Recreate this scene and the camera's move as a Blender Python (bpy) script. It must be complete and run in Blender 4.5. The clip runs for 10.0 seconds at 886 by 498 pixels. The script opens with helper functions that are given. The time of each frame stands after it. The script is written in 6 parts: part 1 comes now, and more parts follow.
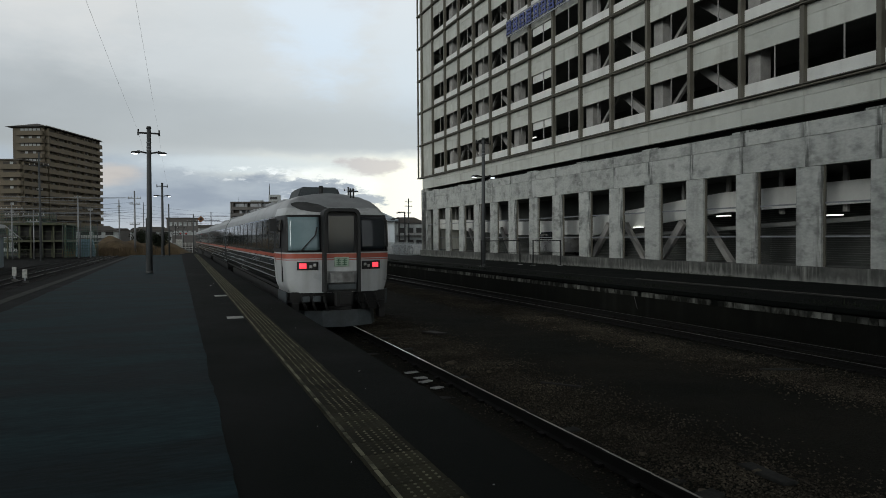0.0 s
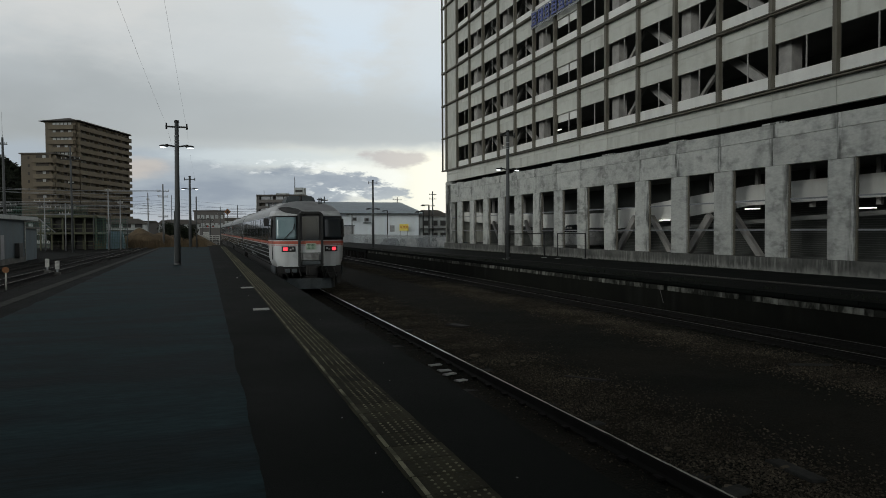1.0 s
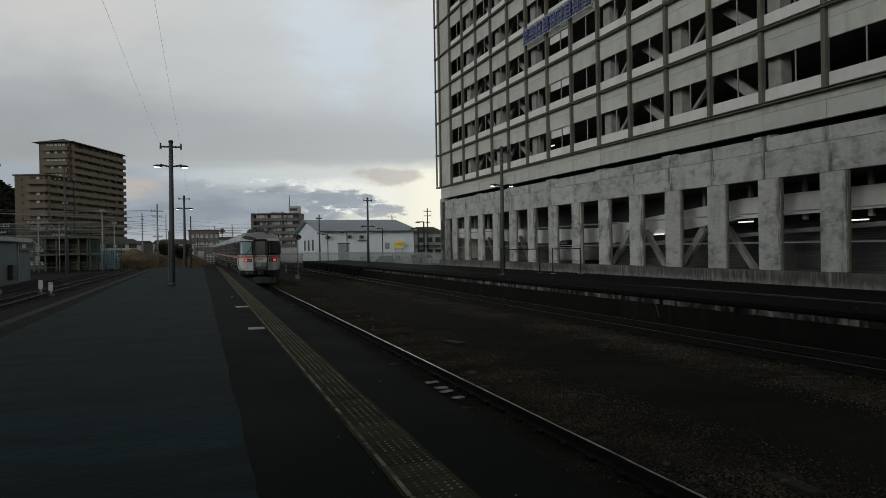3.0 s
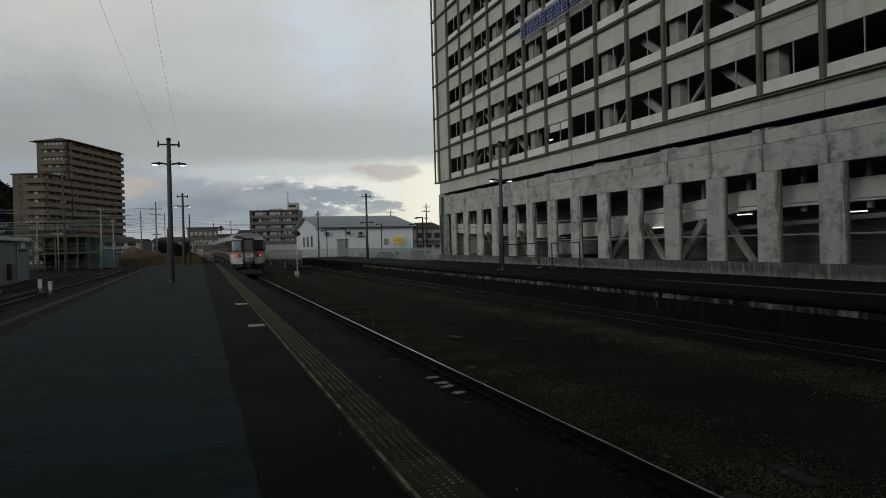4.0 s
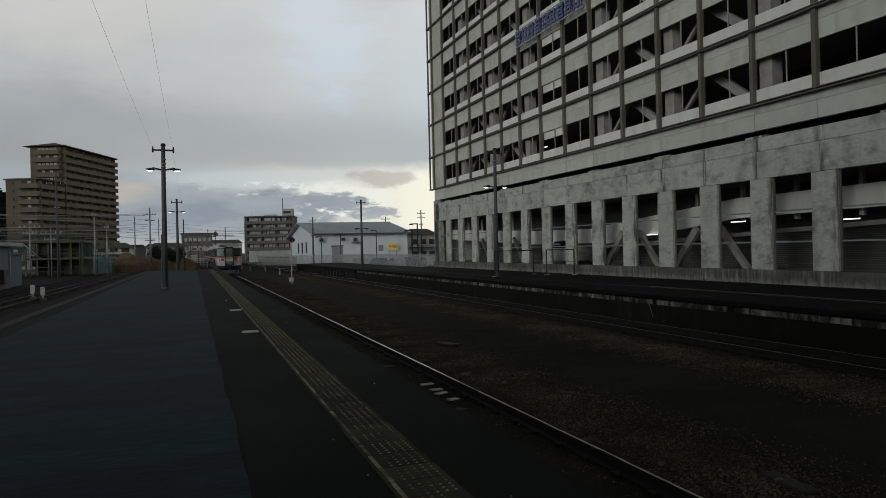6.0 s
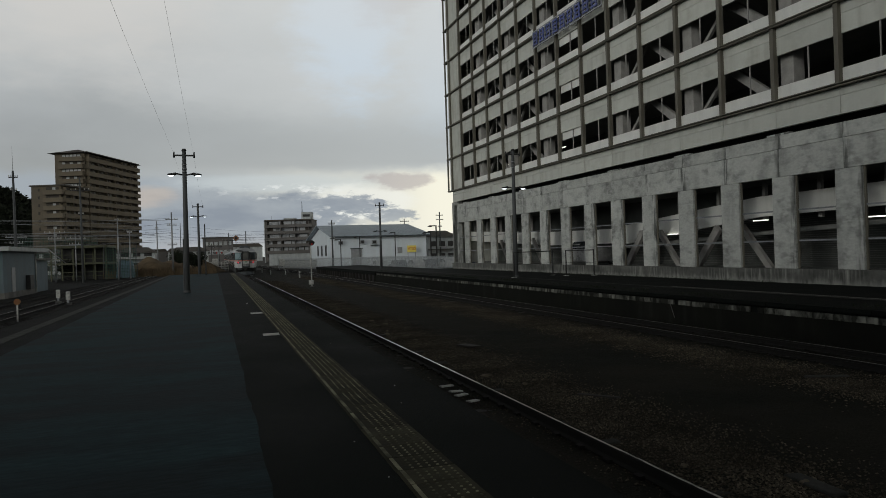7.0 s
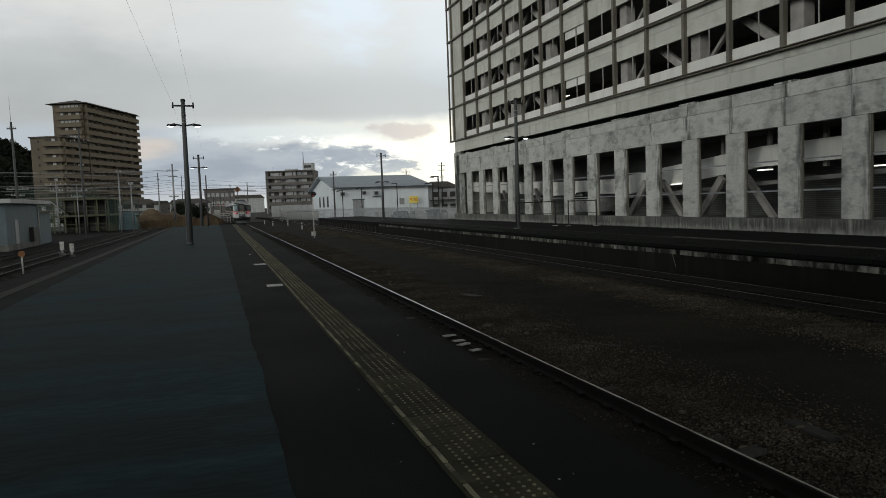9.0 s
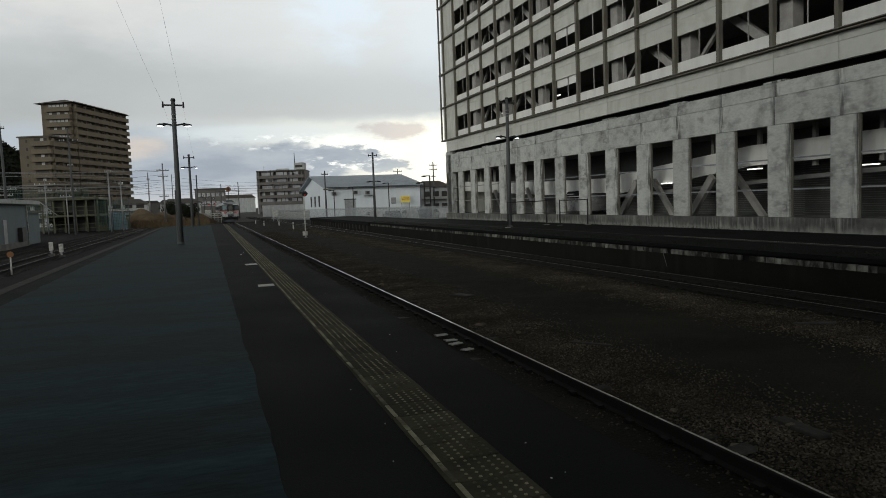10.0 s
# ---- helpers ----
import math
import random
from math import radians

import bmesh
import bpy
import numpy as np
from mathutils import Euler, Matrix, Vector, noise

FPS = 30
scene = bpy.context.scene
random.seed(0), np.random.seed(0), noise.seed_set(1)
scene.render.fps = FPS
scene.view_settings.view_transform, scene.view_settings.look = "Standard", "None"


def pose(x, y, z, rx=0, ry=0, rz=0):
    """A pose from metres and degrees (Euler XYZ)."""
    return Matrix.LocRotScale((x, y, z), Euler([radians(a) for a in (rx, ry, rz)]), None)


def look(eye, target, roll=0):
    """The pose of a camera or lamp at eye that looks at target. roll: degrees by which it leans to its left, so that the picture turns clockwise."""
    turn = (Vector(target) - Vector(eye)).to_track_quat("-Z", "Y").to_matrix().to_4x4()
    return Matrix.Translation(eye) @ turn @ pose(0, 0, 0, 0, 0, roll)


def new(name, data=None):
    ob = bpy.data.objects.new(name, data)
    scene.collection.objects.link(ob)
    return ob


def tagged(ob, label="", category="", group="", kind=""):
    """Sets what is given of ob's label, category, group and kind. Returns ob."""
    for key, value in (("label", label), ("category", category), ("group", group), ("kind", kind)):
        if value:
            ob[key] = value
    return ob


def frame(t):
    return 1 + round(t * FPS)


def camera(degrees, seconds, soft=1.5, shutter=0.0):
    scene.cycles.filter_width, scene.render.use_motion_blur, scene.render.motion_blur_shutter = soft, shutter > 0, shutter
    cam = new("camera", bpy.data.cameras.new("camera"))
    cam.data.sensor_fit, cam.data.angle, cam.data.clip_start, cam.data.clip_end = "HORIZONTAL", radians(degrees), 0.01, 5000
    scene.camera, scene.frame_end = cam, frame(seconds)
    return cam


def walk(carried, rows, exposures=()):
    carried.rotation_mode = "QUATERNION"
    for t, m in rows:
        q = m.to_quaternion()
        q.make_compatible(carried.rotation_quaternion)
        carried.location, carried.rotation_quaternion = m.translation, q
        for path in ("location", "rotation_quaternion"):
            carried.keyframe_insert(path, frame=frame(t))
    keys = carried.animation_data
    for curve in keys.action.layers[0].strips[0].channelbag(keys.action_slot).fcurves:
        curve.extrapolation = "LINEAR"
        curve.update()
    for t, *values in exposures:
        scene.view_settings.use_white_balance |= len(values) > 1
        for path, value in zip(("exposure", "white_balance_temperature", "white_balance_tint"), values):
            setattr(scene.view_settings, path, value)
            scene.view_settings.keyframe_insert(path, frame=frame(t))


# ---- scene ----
# A railway platform at dusk: x across the tracks, y along them, z up from the platform's surface.
cam = camera(66.0, 10.0, soft=0.8)
EYE = (0.0, 0.0, 1.5)
PATH = [  # seconds, tilt, roll, turn
    (0, 88.99, 0.40, -21.65),
    (0.3, 88.76, 0.06, -20.32),
    (0.5, 88.96, -0.18, -19.46),
    (1, 88.40, 0.32, -19.63),
    (1.5, 89.05, 0.53, -20.05),
    (2, 89.74, 0.80, -19.71),
    (2.5, 89.85, 0.73, -19.95),
    (4, 89.40, 1.52, -20.12),
    (4.5, 89.05, 1.23, -20.40),
    (5, 89.91, 1.23, -20.78),
    (6.5, 89.92, 1.73, -20.06),
    (7, 90.12, 1.90, -18.98),
    (7.5, 89.85, 1.95, -18.66),
    (8, 88.60, 2.16, -18.31),
    (8.1, 87.75, 2.15, -18.34),
    (8.2, 86.95, 2.14, -18.38),
    (8.3, 86.05, 2.13, -18.42),
    (8.5, 86.14, 2.12, -18.47),
    (9, 86.00, 2.09, -18.80),
    (9.5, 85.64, 1.80, -18.88),
    (10, 85.93, 2.18, -19.50),
]
walk(cam, [(t, pose(*EYE, rx, ry, rz)) for t, rx, ry, rz in PATH],
     [(0.0, 0.12, 6300, 6), (1.0, 0.02, 6420, 6), (2.5, -0.11, 6470, 7), (4.5, -0.27, 6550, 7), (6.5, -0.17, 6550, 7), (8.0, -0.22, 6550, 7), (8.2, -0.12, 6550, 7), (8.5, 0.22, 6600, 7), (10.0, 0.25, 6600, 7)])

# ---- world and light ----
SUN_DIR = Vector((-0.80, -0.52, 0.20)).normalized()
world = bpy.data.worlds.new("dusk_sky")
scene.world = world
world.use_nodes = True
wt = world.node_tree
wt.nodes.clear()


def wn(kind, **sets):
    n = wt.nodes.new(kind)
    for k, v in sets.items():
        n.inputs[k].default_value = v
    return n


def wmath(op, a, b=None, c=None):
    n = wt.nodes.new("ShaderNodeMath")
    n.operation = op
    for k, v in enumerate((a, b, c)):
        if v is None:
            continue
        if isinstance(v, (int, float)):
            n.inputs[k].default_value = v
        else:
            wt.links.new(v, n.inputs[k])
    return n.outputs[0]


def wmix(f, a, b):
    n = wt.nodes.new("ShaderNodeMix")
    n.data_type = "RGBA"
    for k, v in ((0, f), (6, a), (7, b)):
        if isinstance(v, (int, float)):
            n.inputs[k].default_value = v
        elif isinstance(v, tuple):
            n.inputs[k].default_value = (*v, 1)
        else:
            wt.links.new(v, n.inputs[k])
    return n.outputs[2]


def wsmooth(v, lo, hi):
    n = wt.nodes.new("ShaderNodeMapRange")
    n.interpolation_type = "SMOOTHSTEP"
    wt.links.new(v, n.inputs[0])
    n.inputs[1].default_value, n.inputs[2].default_value = lo, hi
    return n.outputs[0]


coord = wt.nodes.new("ShaderNodeTexCoord")
sep = wt.nodes.new("ShaderNodeSeparateXYZ")
wt.links.new(coord.outputs["Generated"], sep.inputs[0])
dx, dy, dz = sep.outputs
az = wmath("MULTIPLY", wmath("ARCTAN2", dx, dy), 57.2958)   # degrees to the right of the track
el = wmath("MULTIPLY", wmath("ARCSINE", dz), 57.2958)


def wnoise(sx, sy, scale, detail, off, rough=0.55):
    comb = wt.nodes.new("ShaderNodeCombineXYZ")
    wt.links.new(wmath("MULTIPLY", az, sx), comb.inputs[0])
    wt.links.new(wmath("MULTIPLY", el, sy), comb.inputs[1])
    comb.inputs[2].default_value = off
    n = wn("ShaderNodeTexNoise", Scale=scale, Detail=detail, Roughness=rough)
    wt.links.new(comb.outputs[0], n.inputs["Vector"])
    return n.outputs[0]


def blob(a0, e0, wa, we, ragged=0.8, off=0.0, soft=0.45, freq=1.8):
    """A ragged cloud bank round one heading and height, from 0 to 1."""
    u = wmath("DIVIDE", wmath("SUBTRACT", az, a0), wa)
    v = wmath("DIVIDE", wmath("SUBTRACT", el, e0), we)
    d = wmath("SQRT", wmath("ADD", wmath("MULTIPLY", u, u), wmath("MULTIPLY", v, v)))
    d = wmath("ADD", d, wmath("MULTIPLY", wmath("SUBTRACT", wnoise(0.16, 0.42, freq, 7, off, 0.62), 0.5), ragged * 2.0))
    return wsmooth(d, 0.9 + soft, 0.9 - soft)


nishita = wt.nodes.new("ShaderNodeTexSky")
nishita.sky_type = "NISHITA"
nishita.sun_disc = False
nishita.sun_elevation = math.asin(SUN_DIR.z)
nishita.sun_rotation = math.atan2(SUN_DIR.x, SUN_DIR.y)
nishita.air_density, nishita.dust_density = 1.2, 1.5
clear = wmix(1.0, nishita.outputs[0], nishita.outputs[0])
clear_dim = wt.nodes.new("ShaderNodeVectorMath")
clear_dim.operation = "SCALE"
clear_dim.inputs[3].default_value = 0.10
wt.links.new(clear, clear_dim.inputs[0])
big = wnoise(0.035, 0.07, 1.0, 5, 3.1)
mid = wnoise(0.10, 0.24, 1.0, 7, 7.7, 0.55)
# a smooth high veil, greyer towards the hills and paler towards the garage
veil = wmix(wsmooth(az, -20.0, 20.0), (0.31, 0.322, 0.338), (0.56, 0.575, 0.59))
veil = wmix(wmath("MULTIPLY", wsmooth(big, 0.38, 0.66), 0.45), veil, (0.60, 0.62, 0.65))
veil = wmix(wmath("MULTIPLY", wsmooth(mid, 0.40, 0.68), 0.22), veil, (0.62, 0.63, 0.645))
veil = wmix(wmath("MULTIPLY", blob(11.5, 18.5, 4.5, 6.0, 0.7, 1.0), 0.60), veil, (0.60, 0.74, 0.92))
veil = wmix(wmath("MULTIPLY", blob(20.0, 16.0, 4.0, 8.0, 0.7, 21.0), 0.45), veil, (0.62, 0.69, 0.78))
veil = wmix(wmath("MULTIPLY", wsmooth(el, 10.0, 21.0), 0.55), veil, (0.76, 0.755, 0.75))
veil = wmix(wmath("MULTIPLY", blob(-9.0, 20.0, 9.0, 6.0, 0.6, 31.0, 0.7), 0.45), veil, (0.74, 0.69, 0.655))
veil = wmix(wmath("MULTIPLY", blob(4.0, 13.5, 10.0, 2.2, 0.9, 37.0, 0.6), 0.30), veil, (0.66, 0.66, 0.67))
veil = wmix(wmath("MULTIPLY", blob(15.0, 20.5, 3.0, 2.4, 0.9, 41.0, 0.5), 0.45), veil, (0.60, 0.575, 0.575))
# its darker underside
veil = wmix(wmath("MULTIPLY", wmath("MULTIPLY", wsmooth(el, 6.4, 7.6), wsmooth(el, 13.0, 8.5)), 0.42), veil, (0.32, 0.33, 0.35))
sky = wmix(0.90, clear_dim.outputs[0], veil)
# below it: a pale strip of far sky, warm and bright towards the right
ragged_el = wmath("ADD", el, wmath("MULTIPLY", wmath("SUBTRACT", wnoise(0.13, 0.3, 1.2, 6, 4.4), 0.5), 2.6))
low = wmix(wsmooth(az, -4.0, 15.0), (0.36, 0.40, 0.45), (0.74, 0.73, 0.66))
low = wmix(wsmooth(az, 13.0, 19.0), low, (0.98, 0.94, 0.80))
sky = wmix(wmath("MULTIPLY", wsmooth(ragged_el, 7.2, 5.9), 0.92), sky, low)
sky = wmix(wmath("MULTIPLY", blob(6.0, 5.9, 9.0, 0.75, 0.5, 5.0, 0.4), 0.6), sky, (0.58, 0.63, 0.66))
# blue-grey bank over the far town, paler at its foot, with bright ragged rims
bank = wmix(wsmooth(wnoise(0.16, 0.5, 1.1, 5, 12.0), 0.32, 0.70), (0.255, 0.29, 0.35), (0.36, 0.395, 0.44))
bank = wmix(wsmooth(el, 2.2, 0.6), bank, (0.42, 0.43, 0.46))
sky = wmix(wmath("MULTIPLY", blob(11.8, 4.3, 4.6, 1.5, 0.6, 13.0, 0.3), 0.6), sky, (0.92, 0.92, 0.88))
sky = wmix(wmath("MULTIPLY", blob(1.0, 3.0, 11.5, 2.5, 0.45, 9.0, 0.20, 2.6), 0.93), sky, bank)
sky = wmix(wmath("MULTIPLY", blob(10.2, 4.0, 4.6, 1.05, 0.95, 14.0, 0.16, 3.4), 0.92), sky, bank)
sky = wmix(wmath("MULTIPLY", blob(14.4, 3.1, 2.4, 0.6, 1.1, 16.0, 0.2, 3.6), 0.85), sky, bank)
sky = wmix(wmath("MULTIPLY", blob(-4.6, 4.9, 2.4, 0.8, 0.7, 4.0), 0.62), sky, (0.56, 0.48, 0.42))
sky = wmix(wmath("MULTIPLY", blob(15.6, 6.0, 2.6, 0.75, 1.0, 6.0, 0.28, 2.2), 0.70), sky, (0.47, 0.425, 0.425))
# ragged bright gaps in the bank
gaps = wsmooth(wnoise(0.45, 1.2, 1.3, 7, 51.0, 0.6), 0.52, 0.62)
sky = wmix(wmath("MULTIPLY", wmath("MULTIPLY", gaps, blob(11.3, 3.3, 2.6, 0.85, 0.3, 51.0, 0.7)), 0.85), sky, (0.95, 0.95, 0.91))
sky = wmix(wmath("MULTIPLY", wmath("MULTIPLY", gaps, blob(6.2, 5.2, 4.5, 0.55, 0.3, 53.0, 0.7)), 0.8), sky, (0.88, 0.89, 0.89))
# unseen sky overhead, darkened to dim the ground: the light comes from low round the horizon
sky = wmix(wsmooth(el, 22.0, 46.0), sky, (0.055, 0.058, 0.062))
bg = wn("ShaderNodeBackground", Strength=1.12)
wt.links.new(sky, bg.inputs[0])
wout = wt.nodes.new("ShaderNodeOutputWorld")
wt.links.new(bg.outputs[0], wout.inputs[0])

sun_data = bpy.data.lights.new("sun", "SUN")
sun_data.energy, sun_data.angle, sun_data.color = 0.88, radians(22), (0.99, 0.995, 0.965)
sun = new("sun", sun_data)
sun.matrix_world = look(SUN_DIR * 60, (0, 0, 0))


# ---- materials ----
def mat(name, col, rough=0.7, metal=0.0, scale=1.2, var=0.25, col2=None, fine=30.0, fvar=0.2, bump=0.15, bdist=0.01, rnd=0.0, spec=0.5, stretch=(1, 1, 1), streak=None, island=0.0, span=(0.35, 0.65), clump=False, drip=None, tide=None):
    """A surface with variation at two scales, relief and, on pieces, a change from one to the next."""
    m = bpy.data.materials.new(name)
    m.use_nodes = True
    nt = m.node_tree
    b = nt.nodes["Principled BSDF"]
    b.inputs["Roughness"].default_value, b.inputs["Metallic"].default_value = rough, metal
    b.inputs["Specular IOR Level"].default_value = spec
    tc = nt.nodes.new("ShaderNodeTexCoord")
    oi = nt.nodes.new("ShaderNodeObjectInfo")
    add = nt.nodes.new("ShaderNodeVectorMath")
    add.operation = "MULTIPLY_ADD"
    comb = nt.nodes.new("ShaderNodeCombineXYZ")
    for k in range(3):
        nt.links.new(oi.outputs["Random"], comb.inputs[k])
    nt.links.new(comb.outputs[0], add.inputs[0])
    add.inputs[1].default_value = (37, 53, 71)
    nt.links.new(tc.outputs["Object"], add.inputs[2])
    mp = nt.nodes.new("ShaderNodeMapping")
    mp.inputs["Scale"].default_value = stretch
    nt.links.new(add.outputs[0], mp.inputs[0])
    n1 = nt.nodes.new("ShaderNodeTexNoise")
    n1.inputs["Scale"].default_value, n1.inputs["Detail"].default_value, n1.inputs["Roughness"].default_value = scale, 6, 0.58
    n2 = nt.nodes.new("ShaderNodeTexNoise")
    n2.inputs["Scale"].default_value, n2.inputs["Detail"].default_value = fine, 3
    for n in (n1, n2):
        nt.links.new(mp.outputs[0], n.inputs["Vector"])
    r1 = nt.nodes.new("ShaderNodeMapRange")
    nt.links.new(n1.outputs[0], r1.inputs[0])
    r1.inputs[1].default_value, r1.inputs[2].default_value = span
    c2 = col2 or tuple(c * (1 - var) for c in col)
    mix = nt.nodes.new("ShaderNodeMix")
    mix.data_type = "RGBA"
    nt.links.new(r1.outputs[0], mix.inputs[0])
    mix.inputs[6].default_value, mix.inputs[7].default_value = (*c2, 1), (*col, 1)
    out = mix.outputs[2]
    if streak:  # run-down stains: narrow across, long downwards
        colr, amount, sc = streak
        ms = nt.nodes.new("ShaderNodeMapping")
        ms.inputs["Scale"].default_value = (sc, sc, sc * 0.07)
        nt.links.new(add.outputs[0], ms.inputs[0])
        n3 = nt.nodes.new("ShaderNodeTexNoise")
        n3.inputs["Scale"].default_value, n3.inputs["Detail"].default_value = 1.0, 4
        nt.links.new(ms.outputs[0], n3.inputs["Vector"])
        r3 = nt.nodes.new("ShaderNodeMapRange")
        nt.links.new(n3.outputs[0], r3.inputs[0])
        r3.inputs[1].default_value, r3.inputs[2].default_value, r3.inputs[4].default_value = 0.48, 0.72, amount
        m3 = nt.nodes.new("ShaderNodeMix")
        m3.data_type = "RGBA"
        if clump:  # the runs come in groups
            n4 = nt.nodes.new("ShaderNodeTexNoise")
            n4.inputs["Scale"].default_value, n4.inputs["Detail"].default_value = 0.55, 2
            nt.links.new(add.outputs[0], n4.inputs["Vector"])
            r4 = nt.nodes.new("ShaderNodeMapRange")
            nt.links.new(n4.outputs[0], r4.inputs[0])
            r4.inputs[1].default_value, r4.inputs[2].default_value = 0.40, 0.62
            m4 = nt.nodes.new("ShaderNodeMath")
            m4.operation = "MULTIPLY"
            nt.links.new(r3.outputs[0], m4.inputs[0])
            nt.links.new(r4.outputs[0], m4.inputs[1])
            nt.links.new(m4.outputs[0], m3.inputs[0])
        else:
            nt.links.new(r3.outputs[0], m3.inputs[0])
        nt.links.new(out, m3.inputs[6])
        m3.inputs[7].default_value = (*colr, 1)
        out = m3.outputs[2]
    def ramp(sock, lo, hi, to=1.0):
        n = nt.nodes.new("ShaderNodeMapRange")
        n.interpolation_type = "SMOOTHSTEP"
        nt.links.new(sock, n.inputs[0])
        n.inputs[1].default_value, n.inputs[2].default_value, n.inputs[4].default_value = lo, hi, to
        return n.outputs[0]

    def calc(op, p, q):
        n = nt.nodes.new("ShaderNodeMath")
        n.operation = op
        for k, v in enumerate((p, q)):
            if isinstance(v, (int, float)):
                n.inputs[k].default_value = v
            else:
                nt.links.new(v, n.inputs[k])
        return n.outputs[0]

    def runs(freq, squash, detail=4):
        ms = nt.nodes.new("ShaderNodeMapping")
        ms.inputs["Scale"].default_value = (freq, freq, freq * squash)
        nt.links.new(add.outputs[0], ms.inputs[0])
        n = nt.nodes.new("ShaderNodeTexNoise")
        n.inputs["Scale"].default_value, n.inputs["Detail"].default_value = 1.0, detail
        nt.links.new(ms.outputs[0], n.inputs["Vector"])
        return n.outputs[0]

    def stain(base, mask, colr):
        n = nt.nodes.new("ShaderNodeMix")
        n.data_type = "RGBA"
        nt.links.new(mask, n.inputs[0])
        nt.links.new(base, n.inputs[6])
        n.inputs[7].default_value = (*colr, 1)
        return n.outputs[2]
    if drip or tide:
        xyz = nt.nodes.new("ShaderNodeSeparateXYZ")
        nt.links.new(tc.outputs["Object"], xyz.inputs[0])
        py, pz = xyz.outputs[1], xyz.outputs[2]
    if drip:  # black runs of mould that start at the joints between panels
        pitch, reach, colr, amount = drip
        side = calc("MINIMUM", py, calc("SUBTRACT", pitch, py))
        near = ramp(calc("ADD", side, calc("MULTIPLY", runs(2.2, 0.5), 0.5)), reach + 0.25, 0.27)
        out = stain(out, calc("MULTIPLY", calc("MULTIPLY", near, ramp(runs(7.0, 0.12), 0.42, 0.60)), calc("MULTIPLY", ramp(oi.outputs["Random"], 0.15, 0.75), amount)), colr)
        out = stain(out, calc("MULTIPLY", ramp(runs(1.5, 1.3, 4), 0.58, 0.74), amount * 0.5), colr)
        out = stain(out, calc("MULTIPLY", calc("MULTIPLY", ramp(runs(0.7, 1.0, 3), 0.50, 0.68), ramp(runs(2.4, 2.2, 4), 0.34, 0.66)), amount * 0.7), colr)
    if tide:  # lime washed out along an uneven line
        level, uneven, colr, amount = tide
        line = calc("ADD", pz, calc("MULTIPLY", calc("SUBTRACT", runs(6.0, 0.05, 5), 0.5), uneven))
        out = stain(out, calc("MULTIPLY", ramp(line, level + 0.16, level - 0.14), amount), colr)
    hsv = nt.nodes.new("ShaderNodeHueSaturation")
    nt.links.new(out, hsv.inputs["Color"])
    val = nt.nodes.new("ShaderNodeMath")
    val.operation = "MULTIPLY_ADD"
    nt.links.new(n2.outputs[0], val.inputs[0])
    val.inputs[1].default_value, val.inputs[2].default_value = 2 * fvar, 1 - fvar
    last = val.outputs[0]
    if rnd:
        v2 = nt.nodes.new("ShaderNodeMath")
        v2.operation = "MULTIPLY_ADD"
        nt.links.new(oi.outputs["Random"], v2.inputs[0])
        v2.inputs[1].default_value = rnd
        nt.links.new(last, v2.inputs[2])
        v3 = nt.nodes.new("ShaderNodeMath")
        v3.operation = "SUBTRACT"
        nt.links.new(v2.outputs[0], v3.inputs[0])
        v3.inputs[1].default_value = rnd / 2
        last = v3.outputs[0]
    if island:  # each loose stone has its own shade
        geo = nt.nodes.new("ShaderNodeNewGeometry")
        pw = nt.nodes.new("ShaderNodeMath")
        pw.operation = "POWER"
        nt.links.new(geo.outputs["Random Per Island"], pw.inputs[0])
        pw.inputs[1].default_value = 2.5
        sc_ = nt.nodes.new("ShaderNodeMath")
        sc_.operation = "MULTIPLY_ADD"
        nt.links.new(pw.outputs[0], sc_.inputs[0])
        sc_.inputs[1].default_value, sc_.inputs[2].default_value = island, 0.6
        mu = nt.nodes.new("ShaderNodeMath")
        mu.operation = "MULTIPLY"
        nt.links.new(sc_.outputs[0], mu.inputs[0])
        nt.links.new(last, mu.inputs[1])
        last = mu.outputs[0]
    nt.links.new(last, hsv.inputs["Value"])
    nt.links.new(hsv.outputs[0], b.inputs["Base Color"])
    rr = nt.nodes.new("ShaderNodeMapRange")
    nt.links.new(n1.outputs[0], rr.inputs[0])
    rr.inputs[1].default_value, rr.inputs[2].default_value = 0.3, 0.7
    rr.inputs[3].default_value, rr.inputs[4].default_value = max(0.03, rough - 0.1), min(1, rough + 0.08)
    nt.links.new(rr.outputs[0], b.inputs["Roughness"])
    if bump:
        bp = nt.nodes.new("ShaderNodeBump")
        bp.inputs["Strength"].default_value, bp.inputs["Distance"].default_value = bump, bdist
        nt.links.new(n2.outputs[0], bp.inputs["Height"])
        nt.links.new(bp.outputs[0], b.inputs["Normal"])
    return m


def glow(name, col, strength):
    m = bpy.data.materials.new(name)
    m.use_nodes = True
    b = m.node_tree.nodes["Principled BSDF"]
    b.inputs["Base Color"].default_value = (*[min(1, c) * 0.6 for c in col], 1)
    b.inputs["Emission Color"].default_value = (*col, 1)
    b.inputs["Emission Strength"].default_value = strength
    return m


def glass(name, col=(0.02, 0.025, 0.03), rough=0.06):
    m = mat(name, col, rough, 0, 0.8, 0.3, bump=0, fvar=0.05)
    return m


